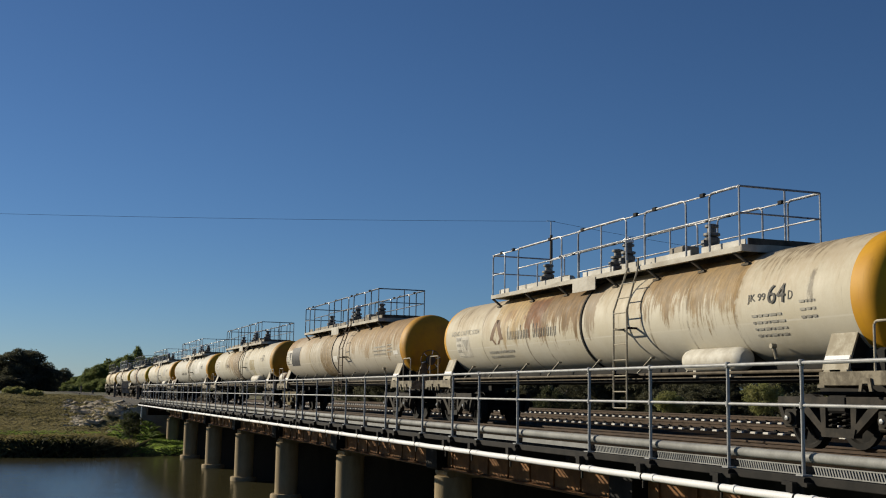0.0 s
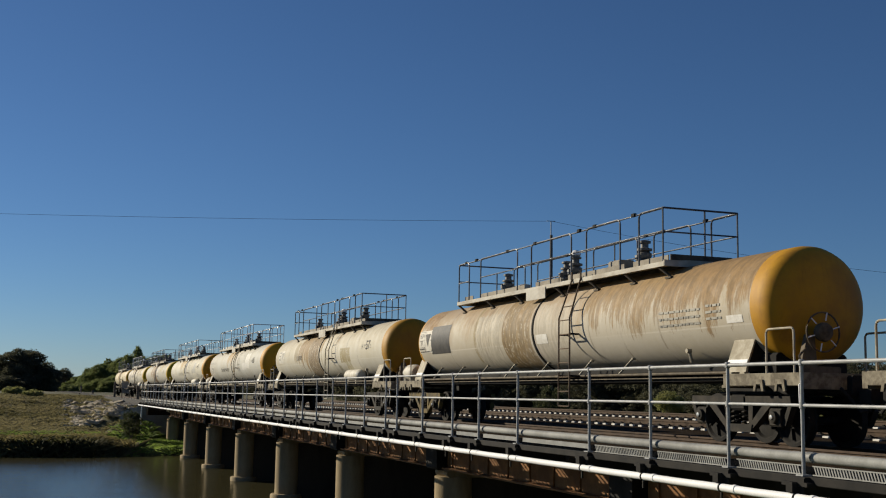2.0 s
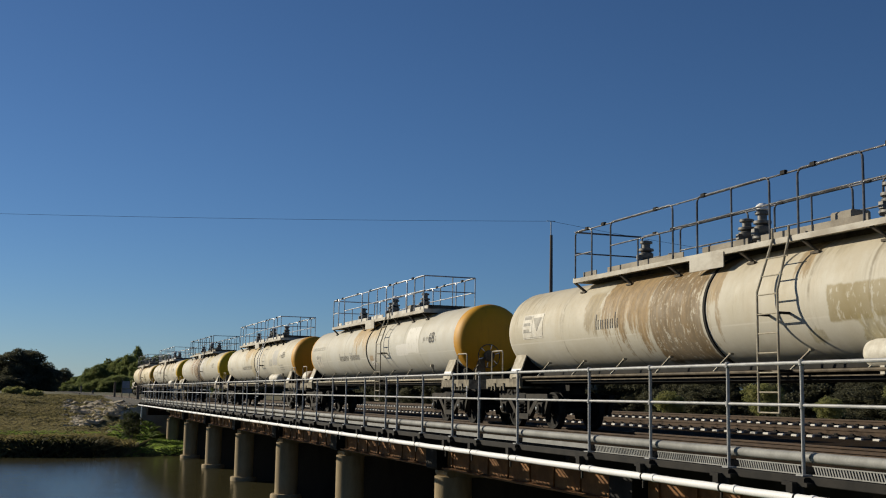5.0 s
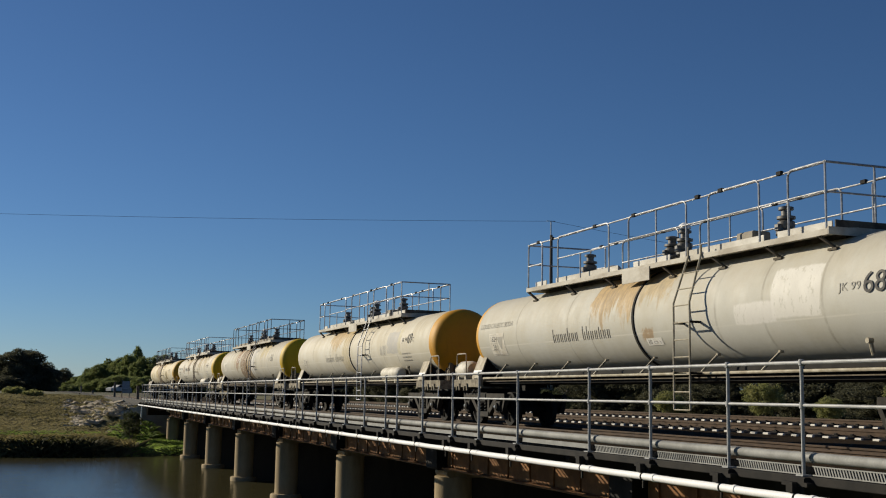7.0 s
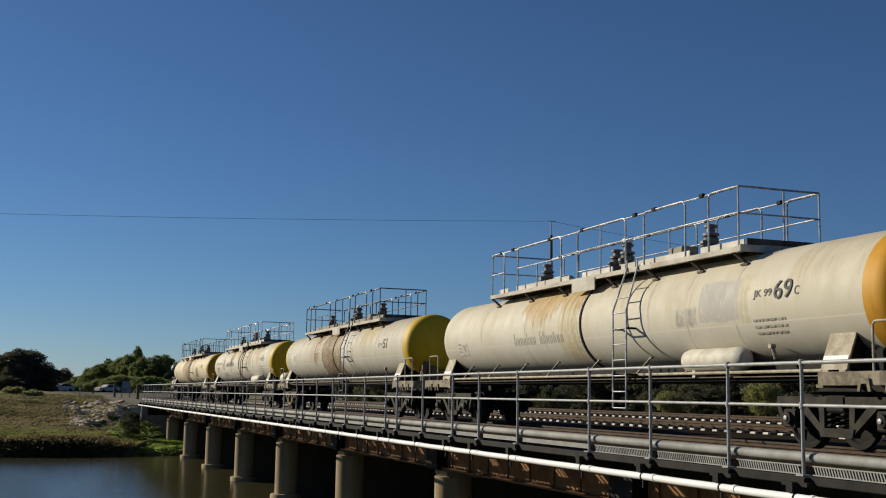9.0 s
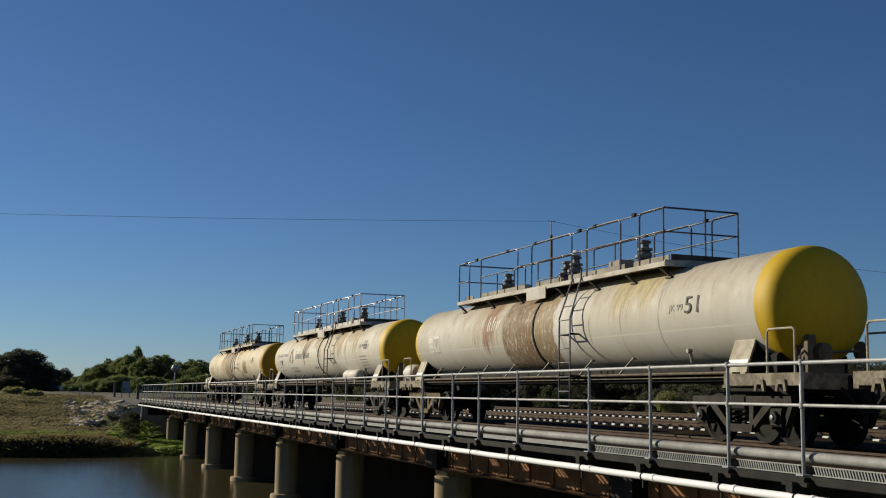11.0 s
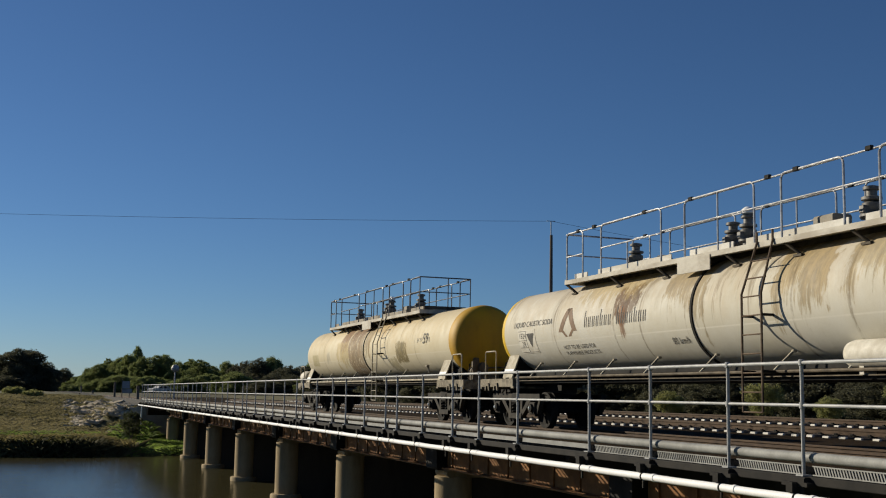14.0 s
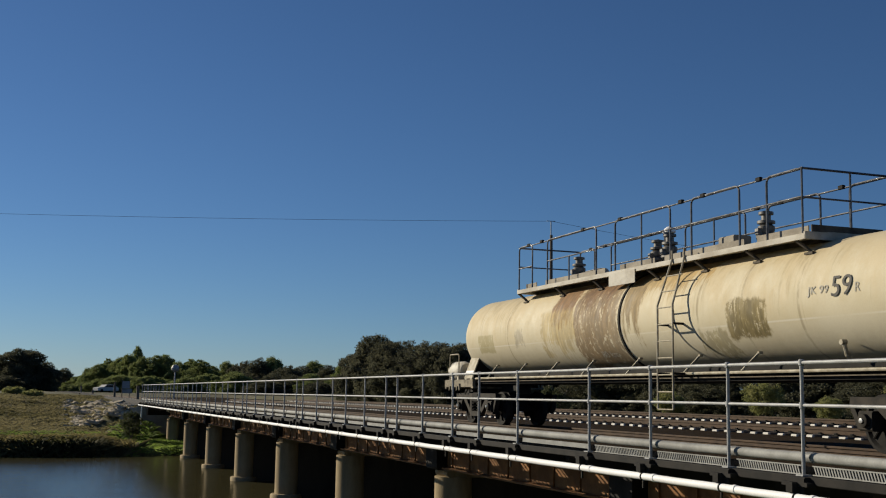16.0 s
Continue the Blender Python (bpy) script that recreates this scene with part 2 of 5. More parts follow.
def make_water():
    n = Nodes("river_water")
    wave, small = n.noise(0.9, 4, 0.6, (1, 1.1, 1)), n.noise(5.0, 3, 0.6, (1, 1.2, 1))
    n.bump(n.math("ADD", wave, n.math("MULTIPLY", small, 0.35)), 0.18, 0.14)
    n.bsdf.inputs["IOR"].default_value = 1.33
    mat = n.done((0.050, 0.045, 0.022), 0.13, 0.0, 0.10)
    tagged(part("water", Build().add([(-400, 4, WATER_Z), (36, 4, WATER_Z), (36, 90, WATER_Z), (-400, 90, WATER_Z)], [(0, 1, 2, 3)]), mat), "still dark green river water", "water", kind="structure")


def make_service_track():
    """The dark gravel track along the foot of the railway bank."""
    xs, ys = np.arange(5.4, 9.41, 0.5), list(np.arange(84, 112, 1.0)) + list(np.arange(112, 246, 3.0))
    v = [(x, y, max(height(x, y), float(np.interp(x, (7.2, 7.5, 8.4, 9.2), (-2.2, -0.42, 0.05, -0.24)))) + 0.05 + 0.03 * noise.noise((x, y, 0))) for y in ys for x in xs]
    w = len(xs)
    f = [(j * w + i, j * w + i + 1, (j + 1) * w + i + 1, (j + 1) * w + i) for j in range(len(ys) - 1) for i in range(w - 1)]
    me = bpy.data.meshes.new("gravel_track")
    me.from_pydata(v, [], f)
    me.materials.append(mottled("dark_gravel", (0.034, 0.031, 0.027), (0.062, 0.056, 0.048), 1.2, 0.95, 0, 18, 0.5, 0.03))
    tagged(new("gravel_track", me), "dark gravel service track beside the railway bank", "track", kind="structure")


make_ground()
make_water()
make_service_track()

# ---- bridge ----
RAIL_X = 7.3                                   # line of the handrail
SPAN, FIRST_PIER = 8.72, 24.45                 # spacing of the piers and one of them
PIERS = [FIRST_PIER + SPAN * k for k in range(-4, 7)]
BRIDGE_END = 80.2


def make_bridge():
    bridge = thing("railway_bridge", "low railway bridge with rusty steel girders over the river", "bridge", at=pose(0, 0, 0))
    part("deck", Build().box(9.03, 31.6, -30, BRIDGE_END, -0.62, -0.3, 0.03), concrete, bridge, "dark ballasted deck")
    stiff = shared("stiffener", lambda: Build().box(-0.03, 0, -0.008, 0.008, -0.79, -0.34), rust_steel, False)
    for k, y in enumerate(PIERS[:-1]):
        a, b = y + 0.42, y + SPAN - 0.42
        g = part("girder", Build().prism([(8.72, -0.84), (9.02, -0.84), (9.02, -0.805), (8.885, -0.79), (8.885, -0.36), (9.02, -0.345), (9.02, -0.31), (8.72, -0.31), (8.72, -0.345), (8.855, -0.36), (8.855, -0.79), (8.72, -0.805)], a, b), rust_steel, bridge, "rust-brown plate girder")
        for i in range(8):
            s = part("stiffener", stiff, parent=g)
            s.location = (8.856, a + 0.35 + i * (b - a - 0.7) / 7, 0)
        for xg in (11.9, 14.1, 18.0, 21.0, 23.3, 28.0, 30.4):
            part("inner_girder", Build().box(xg - 0.15, xg + 0.15, a, b, -0.80, -0.62), rust_steel, bridge)
        # black cross beam ends over the piers
        part("bearing_block", Build().box(8.62, 9.3, y - 0.36, y + 0.36, -0.86, -0.32, 0.04), black_steel, bridge)
    # outriggers that carry the walkway
    arm = shared("outrigger", lambda: Build().prism([(7.12, -0.02), (8.72, -0.02), (8.72, -0.34), (8.4, -0.34), (7.12, -0.12)], -0.05, 0.05), black_steel, False)
    for y in POSTS:
        a = part("outrigger", arm, parent=bridge)
        a.location = (0, y, 0)
    for k in range(int(96 / 0.76)):
        y = -14 + 0.76 * k
        part("transom", shared("transom", lambda: Build().box(8.05, 8.85, -0.07, 0.07, -0.22, -0.08, 0.01), timber, False), parent=bridge, label="dark timber transom end" if k == 0 else "").location = (0, y, 0)
    part("walkway_edge", Build().box(7.27, 7.33, -14, BRIDGE_END, -0.05, 0.035, 0.008), black_steel, bridge, "dark steel edge beam")
    for x in (7.75, 8.2, 8.62):
        part("stringer", Build().box(x - 0.03, x + 0.03, -14, BRIDGE_END, -0.06, 0.0), black_steel, bridge)
    m = Build()
    for k in range(int((BRIDGE_END + 14) / 0.16)):
        m.box(7.34, 8.66, -14 + 0.16 * k, -13.98 + 0.16 * k, 0.0, 0.025)
    tagged(part("grating", m, black_steel, bridge, "open steel walkway grating", False), kind="stuff")
    part("kerb", Build().box(8.9, 9.03, -14, BRIDGE_END, -0.3, -0.02, 0.02), concrete, bridge)


def make_piers():
    prof = [(0.44, -1.02), (0.44, -2.86), (0.57, -2.87), (0.60, -2.93), (0.60, -4.6)]
    for y in PIERS[2:]:
        pier = thing("bridge_pier", "round weathered concrete bridge pier standing in the river", "pier", "bridge piers", at=pose(0, y, 0))
        for x in (9.17, 30.6):
            part("column", shared("column", lambda: Build().lathe(prof, (0, 0, 0), "z", 28), concrete), parent=pier).location = (x, 0, 0)
        # the wall between the columns is coloured as dark as the deck's shade
        part("web_wall", shared("web_wall", lambda: Build().box(9.5, 30.4, -0.33, 0.33, -4.6, -1.0), shaded_concrete, False), parent=pier)
        part("crosshead", Build().box(8.86, 31.2, -0.40, 0.40, -1.03, -0.86, 0.05), concrete, pier)


# the posts stand in a pattern that repeats with the spans; one post is missing
POSTS = []
y_post = 12.55 - SPAN * 3
while y_post < BRIDGE_END:
    for g in (1.65, 0.80, 1.65, 1.65, 1.29, 1.68):
        if y_post < BRIDGE_END and y_post > -14:
            POSTS.append(y_post)
        y_post += g
POSTS = [y for y in POSTS if abs(y - 15.0) > 0.35]


def make_railing():
    rail = thing("handrail", "galvanised pipe handrail along the bridge walkway", "railing", at=pose(0, 0, 0))
    post = shared("post", lambda: Build().tube([(0, 0, 0.03), (0, 0, 1.15)], 0.020, 10).box(-0.055, 0.055, -0.055, 0.055, 0.035, 0.05).lathe([(0.031, 0.70), (0.031, 0.76)], (0, 0, 0), "z", 10).lathe([(0.020, 1.12), (0.031, 1.13), (0.031, 1.182), (0.018, 1.19)], (0, 0, 0), "z", 10), galvanised)
    foot = shared("bracket", lambda: Build().box(-0.10, 0.09, -0.13, 0.13, -0.14, 0.03, 0.015).box(-0.12, 0.02, -0.20, 0.20, -0.06, -0.02), black_steel, False)
    for y in POSTS:
        p = part("post", post, parent=rail)
        p.location = (RAIL_X, y, 0)
        b = part("bracket", foot, parent=rail)
        b.location = (RAIL_X, y, 0)
    last = max(POSTS)
    for z, r, nm in ((1.155, 0.0205, "top_rail"), (0.73, 0.0175, "mid_rail")):
        part(nm, Build().tube([(RAIL_X, y, z + 0.006 * noise.noise((y * 0.2, z, 0))) for y in np.arange(-14, last + 0.1, 0.85)], r, 10), galvanised, rail)


def make_pipes():
    conduit = thing("cable_conduit", "grey cable conduit clamped along the walkway edge", "pipe", at=pose(0, 0, 0))
    main = thing("water_pipe", "white painted pipe slung below the walkway", "pipe", at=pose(0, 0, 0))
    band = shared("clamp", lambda: Build().lathe([(0.044, -0.011), (0.050, -0.009), (0.050, 0.009), (0.044, 0.011)], (0, 0, 0), "y", 14).box(-0.012, 0.012, -0.012, 0.012, -0.14, -0.05), black_steel)
    sleeve = shared("sleeve", lambda: Build().lathe([(0.05, -0.05), (0.056, -0.045), (0.056, 0.045), (0.05, 0.05)], (0, 0, 0), "y", 14), dull_zinc)
    ends = [-14] + POSTS + [BRIDGE_END]
    for a, b in zip(ends, ends[1:]):
        if b - a < 0.3:
            continue
        part("pipe_length", Build().tube([(7.40, a + 0.04, 0.215), (7.40, (a + b) / 2, 0.212), (7.40, b - 0.04, 0.215)], 0.052, 14), conduit_paint, conduit)
        part("sleeve", sleeve, parent=conduit).location = (7.40, b, 0.215)
        part("pipe_length", Build().tube([(7.16, a, -0.172), (7.16, (a + b) / 2, -0.176), (7.16, b, -0.172)], 0.043, 14), white_pipe_paint, main)
        part("clamp", band, parent=main, label="dark pipe clamp").location = (7.16, b - 0.06, -0.172)
        part("collar", shared("collar", lambda: Build().lathe([(0.043, -0.03), (0.049, -0.026), (0.049, 0.026), (0.043, 0.03)], (0, 0, 0), "y", 14), white_pipe_paint), parent=main).location = (7.16, b - 0.32, -0.172)
    part("drop_pipe", Build().tube([(7.16, BRIDGE_END - 2.9, -0.172), (7.16, BRIDGE_END - 2.6, -0.25), (7.16, BRIDGE_END - 2.6, -1.4)], 0.045, 12), white_pipe_paint, main)


def make_kickboards():
    """Toe boards between the posts: slotted mesh on some, plain sheet on the rest."""
    board = thing("toe_board", "galvanised toe board with slanted slots along the walkway", "toe board", at=pose(0, 0, 0))
    for a, b in zip(POSTS, POSTS[1:]):
        if b < 6 or b > 78:
            continue
        if b < 15.5:
            m = Build()
            a1, b1 = a + 0.09, b - 0.09
            m.box(7.335, 7.35, a1, b1, 0.128, 0.14).box(7.335, 7.35, a1, b1, 0.042, 0.054)
            y = a1 + 0.02
            while y < b1 - 0.05:
                m.add([(7.338, y, 0.054), (7.338, y + 0.018, 0.054), (7.338, y + 0.048, 0.128), (7.338, y + 0.030, 0.128), (7.346, y, 0.054), (7.346, y + 0.018, 0.054), (7.346, y + 0.048, 0.128), (7.346, y + 0.030, 0.128)],
                      [(0, 1, 2, 3), (7, 6, 5, 4), (0, 4, 5, 1), (1, 5, 6, 2), (2, 6, 7, 3), (3, 7, 4, 0)])
                y += 0.042
            part("slotted_panel", m, conduit_paint, board, smooth=False)
        else:
            part("plain_panel", Build().box(7.335, 7.345, a + 0.05, b - 0.12, 0.075, 0.14), dull_zinc, board)


def make_track(name, cx, z, y0, y1, sleeper_top, label, first=0.0, step=0.685):
    track = thing(name, label, "railway track", "railway tracks", at=pose(cx, 0, z))
    half = 0.5335
    head = [(-0.035, 0), (0.035, 0), (0.037, -0.012), (0.036, -0.036), (0.010, -0.044), (0.009, -0.125), (0.062, -0.142), (0.064, -0.155), (-0.064, -0.155), (-0.062, -0.142), (-0.009, -0.125), (-0.010, -0.044), (-0.036, -0.036), (-0.037, -0.012)]
    for s in (-1, 1):
        part("rail", Build().prism([(s * (half + 0.035) + x, zz) for x, zz in head], y0, y1), rail_steel, track, "rust-brown steel rail")
    sl = shared("sleeper" + name, lambda: Build().prism([(-1.05, -0.11), (-1.04, -0.01), (-1.02, 0), (1.02, 0), (1.04, -0.01), (1.05, -0.11), (1.05, -0.20), (-1.05, -0.20)], -0.125, 0.125), sleeper_concrete, False)
    clip = shared("clip", lambda: Build().box(-0.12, 0.12, -0.09, 0.09, 0, 0.035, 0.01).box(-0.13, -0.07, -0.05, 0.05, 0.03, 0.075, 0.012).box(0.07, 0.13, -0.05, 0.05, 0.03, 0.075, 0.012), black_steel, False)
    k, y = 0, y0 + first + 0.3
    while y < y1 - 0.2:
        o = part("sleeper", sl, parent=track)
        o.location = (random.uniform(-0.02, 0.02), y, sleeper_top + random.uniform(-0.008, 0.008))
        o.rotation_euler = (0, 0, random.uniform(-0.02, 0.02))
        if k < 140:
            part("rail_clip", clip, parent=track).location = (-half - 0.035, y, sleeper_top)
        k, y = k + 1, y + step * (1 + random.uniform(-0.02, 0.02))
    return track


make_bridge()
make_piers()
make_railing()
make_pipes()
make_kickboards()
make_track("railway_track", 13.0, 0.0, -8, 260, -0.16, "railway track with concrete sleepers carrying the tank wagons", step=0.9)
make_track("railway_track", 22.15, 0.035, 8, 130, -0.185, "empty railway track with pale concrete sleeper ends")
make_track("railway_track", 29.15, 0.15, 12, 130, -0.19, "far empty railway track with pale concrete sleeper ends")
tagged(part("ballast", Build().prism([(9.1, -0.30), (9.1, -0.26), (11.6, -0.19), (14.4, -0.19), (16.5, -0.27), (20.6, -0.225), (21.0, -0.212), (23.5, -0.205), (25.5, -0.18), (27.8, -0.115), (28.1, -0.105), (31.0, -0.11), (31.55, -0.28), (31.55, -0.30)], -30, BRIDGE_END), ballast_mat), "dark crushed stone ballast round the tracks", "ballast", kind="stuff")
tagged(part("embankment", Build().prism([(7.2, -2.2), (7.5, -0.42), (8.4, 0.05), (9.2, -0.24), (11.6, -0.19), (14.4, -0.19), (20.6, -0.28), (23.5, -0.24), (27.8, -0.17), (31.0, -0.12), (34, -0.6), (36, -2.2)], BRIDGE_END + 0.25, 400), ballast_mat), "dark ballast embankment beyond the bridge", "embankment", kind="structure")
# abutment
tagged(part("abutment", Build().box(7.3, 32, BRIDGE_END + 0.02, BRIDGE_END + 0.9, -3.0, -0.86, 0.03).add([(x, y, z) for x, y, top in ((7.72, BRIDGE_END, 0.12), (6.05, BRIDGE_END + 1.0, -0.98)) for x, y in ((x, y), (x + 0.15, y + 0.26)) for z in (top, -3.0)], [(0, 1, 5, 4), (2, 6, 7, 3), (0, 4, 6, 2), (4, 5, 7, 6), (0, 2, 3, 1), (1, 3, 7, 5)]), grey_concrete), "grey concrete abutment wing wall", "abutment", kind="structure")

# ---- tank wagons ----
TANK_R, TANK_Z = 1.07, 2.47
AXLE_Y, AXLE_BASE, WHEEL_R = 8.7, 1.13, 0.455
PITCH, LEAD = 22.75, 23.675                    # wagon length; the first wagon's centre at the start
SLACK = (0.0, 0.22, 0.0, 0.15, 0.0, 0.0, 0.0, 0.13)   # the couplings' play


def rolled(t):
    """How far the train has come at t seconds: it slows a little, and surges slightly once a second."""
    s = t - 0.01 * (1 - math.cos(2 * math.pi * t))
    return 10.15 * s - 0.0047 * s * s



def tank_paint(name, base, dust, dust_amount, patches, streak=0.35, seed=0):
    """Painted tank steel: dust from above, runs, seams and patches of (y0, y1, z0, z1, colour, strength, raggedness, runs)."""
    n = Nodes(name)
    off = (seed * 3.7, seed * 5.1, seed * 2.3)
    y, z = n.axis(1), n.axis(2)
    cloud = n.noise(0.45, 5, 0.65, (1, 1, 0.8), off=off)
    thin = n.noise(8.0, 5, 0.72, (0.3, 1.0, 0.06), off=off)
    edge = n.noise(3.5, 5, 0.7, (1, 1, 0.6), off=off)
    flake = n.noise(9.0, 5, 0.75, (1, 1, 0.45), off=off)
    fine = n.noise(45, 3, 0.6)
    c = n.mix(n.ramp(cloud, 0.35, 0.65), base, tuple(x * k for x, k in zip(base, (0.90, 0.87, 0.80))))
    # dust thickens towards the crown and runs down in uneven tongues
    blot = n.noise(1.7, 6, 0.75, (1, 1, 0.35), off=off)
    top = n.ramp(n.math("ADD", z, n.ramp(blot, 0.25, 0.75, -0.65, 0.65)), -0.25, 0.95, 0.0, dust_amount)
    c = n.mix(top, c, dust)
    # thin runs in some stretches, thinner the lower they reach
    gate = n.ramp(cloud, 0.46, 0.60)
    fall = n.math("ADD", thin, n.math("MULTIPLY", n.math("SUBTRACT", z, 0.35), 0.16))
    c = n.mix(n.math("MULTIPLY", n.ramp(fall, 0.50, 0.64, 0.0, streak), gate), c, tuple(x * 0.42 for x in dust))
    # the lower plate is greyer under its lengthwise seam
    c = n.mix(n.ramp(z, -0.42, -0.30, 0.15, 0.0), c, (0.50, 0.50, 0.47))
    seam = n.math("ABSOLUTE", n.math("SUBTRACT", z, -0.34))
    c = n.mix(n.math("MULTIPLY", n.ramp(seam, 0.006, 0.022, 1.0, 0.0), n.ramp(cloud, 0.35, 0.6, 0.1, 0.5)), c, (0.66, 0.63, 0.56))
    # grime low down, and weld seams with dirt that has crept from them
    c = n.mix(n.math("MULTIPLY", n.ramp(z, -0.35, -0.95), n.ramp(edge, 0.3, 0.7, 0.0, 0.22)), c, (0.24, 0.20, 0.14))
    for s in (-6.15, -4.55, -3.1, 1.95, 3.1, 6.1):
        d = n.math("ABSOLUTE", n.math("SUBTRACT", y, s + 0.001))
        c = n.mix(n.math("MULTIPLY", n.ramp(d, 0.012, 0.05, 1.0, 0.0), n.ramp(edge, 0.38, 0.58, 0.05, 0.25 + streak * 0.6)), c, tuple(x * 0.32 for x in dust))
        c = n.mix(n.math("MULTIPLY", n.ramp(d, 0.02, 0.28, 1.0, 0.0), n.ramp(fall, 0.44, 0.60, 0.0, streak * 0.8)), c, tuple(x * 0.5 for x in dust))
    for y0, y1, z0, z1, col, strength, ragged, runs in patches:
        yy = n.math("ADD", y, n.ramp(edge, 0.25, 0.75, -ragged, ragged))
        e = 0.02 + ragged * 0.25
        m = n.math("MULTIPLY", n.ramp(yy, y0 - e, y0 + e), n.ramp(yy, y1 - e, y1 + e, 1.0, 0.0))
        if runs:
            # runs: solid above, breaking into single tongues below
            zn = n.math("MULTIPLY", n.math("SUBTRACT", z, (z0 + z1) / 2), runs * 0.75 / (z1 - z0))
            mass = n.math("ADD", n.math("MULTIPLY", thin, 0.46), n.math("MULTIPLY", blot, 0.54))
            m = n.math("MULTIPLY", m, n.ramp(n.math("ADD", mass, zn), 0.40, 0.50))
            m = n.math("MULTIPLY", m, n.ramp(z, z0 - 0.1, z0 + 0.15))
            m = n.math("MULTIPLY", m, n.ramp(z, z1 - 0.02 - e, z1 + e, 1.0, 0.0))
        else:
            zz = n.math("ADD", z, n.ramp(blot, 0.3, 0.7, -ragged, ragged))
            m = n.math("MULTIPLY", m, n.math("MULTIPLY", n.ramp(zz, z0 - e, z0 + e), n.ramp(zz, z1 - e, z1 + e, 1.0, 0.0)))
            m = n.math("MULTIPLY", m, n.ramp(flake, 0.38, 0.45, 0.15, 1.0))
            m = n.math("MULTIPLY", m, n.ramp(cloud, 0.3, 0.7, 0.75, 1.1))
        tone = n.mix(n.ramp(n.math("ADD", n.math("MULTIPLY", thin, 0.6), n.math("MULTIPLY", flake, 0.4)), 0.40, 0.60), tuple(min(x * 1.15, 0.8) for x in col) if runs or ragged > 0.03 else col, tuple(x * 0.62 for x in col) if runs or ragged > 0.03 else col)
        c = n.mix(n.math("MULTIPLY", m, strength), c, tone)
    c = n.mix(n.ramp(fine, 0.35, 0.8, 0.0, 0.12), c, (0.25, 0.22, 0.17))
    n.bump(n.math("ADD", n.math("MULTIPLY", cloud, 6.0), n.math("MULTIPLY", fine, 0.2)), 0.25, 0.01)
    return n.done(c, n.ramp(edge, 0.3, 0.7, 0.62, 0.80), 0.0, 0.3)


def cap_paint(name, a, b, seed):
    n = Nodes(name)
    cloud, run = n.noise(0.9, 5, 0.65, off=(seed, 0, 0)), n.noise(6, 4, 0.7, (1, 1, 0.12), off=(0, seed, 0))
    c = n.mix(n.ramp(cloud, 0.35, 0.7), a, b)
    c = n.mix(n.ramp(run, 0.5, 0.8, 0.0, 0.4), c, tuple(x * 0.5 for x in b))
    return n.done(c, 0.62, 0.0, 0.3)


ink = mottled("faded_black_lettering", (0.055, 0.052, 0.05), (0.10, 0.095, 0.085), 6, 0.7)
pale_ink = mottled("worn_grey_lettering", (0.28, 0.265, 0.23), (0.42, 0.40, 0.345), 5, 0.7)
brown_ink = mottled("faded_brown_mark", (0.15, 0.09, 0.055), (0.22, 0.145, 0.09), 5, 0.7)
white_ink = mottled("white_lettering", (0.72, 0.70, 0.65), (0.60, 0.57, 0.50), 5, 0.7)
placard = mottled("hazard_placard", (0.66, 0.63, 0.55), (0.52, 0.48, 0.40), 4, 0.6)


def on_tank(y, s, lift=0.005):
    """The point on the tank's near side at y, s metres of arc above its middle."""
    r = TANK_R + lift
    return (-r * math.cos(s / TANK_R), y, r * math.sin(s / TANK_R))


def tank_sheet(m, y0, y1, s0, s1, lift=0.004, slant=0.0):
    k = 6
    v = [on_tank(y + slant * (i / k - 0.5), s0 + (s1 - s0) * i / k, lift) for i in range(k + 1) for y in (y0, y1)]
    return m.add(v, [(2 * i, 2 * i + 1, 2 * i + 3, 2 * i + 2) for i in range(k)])


def tank_words(words, y, s, tall, long, material, parent, shear=0.0):
    """Words in the built-in font, bent round the tank; y is where they begin, s the middle of their height."""
    cu = bpy.data.curves.new("words", "FONT")
    cu.body, cu.size, cu.shear, cu.resolution_u = words, 1.0, shear, 4
    tmp = bpy.data.objects.new("words", cu)
    me = bpy.data.meshes.new_from_object(tmp)
    bpy.data.objects.remove(tmp)
    xs, zs = [v.co.x for v in me.vertices], [v.co.y for v in me.vertices]
    kx, kz = long / (max(xs) - min(xs)), tall / (max(zs) - min(zs))
    for v in me.vertices:
        v.co = on_tank(y - (v.co.x - min(xs)) * kx, s + (v.co.y - min(zs)) * kz - tall / 2, 0.005 + tall ** 2 / (8 * TANK_R))
    me.materials.append(material)
    ob = part("lettering", me, parent=parent)
    return ob


def bars(rows, material, parent):
    """Lines of writing too worn to read: rows of (y start, length, s, height)."""
    m = Build()
    for y, long, s, tall in rows:
        at = y
        while at > y - long:
            w = min(random.uniform(0.05, 0.20), at - (y - long))
            if w > 0.03:
                tank_sheet(m, at, at - w, s - tall * 0.38, s + tall * 0.38, 0.010)
            at -= w + 0.035
    return part("lettering", m, material, parent, "worn illegible lettering")


def name_bars(y, long, s, tall, material, parent, rows=(1.0, 0.62, 0.62, 0.62, 1.0, 0.62, 0.62, 0, 1.0, 1.0, 0.62, 0.62, 0.85, 0.62, 0.62)):
    """The painted company name as plain upright bars."""
    m, w = Build(), long / len(rows)
    for k, h in enumerate(rows):
        if h:
            tank_sheet(m, y - k * w - w * 0.16, y - k * w - w * 0.34, s - tall / 2, s - tall / 2 + tall * h, slant=-0.02)
            tank_sheet(m, y - k * w - w * 0.60, y - k * w - w * 0.76, s - tall / 2, s - tall / 2 + tall * 0.62, slant=-0.02)
    return part("lettering", m, material, parent, "painted company name as plain bars")


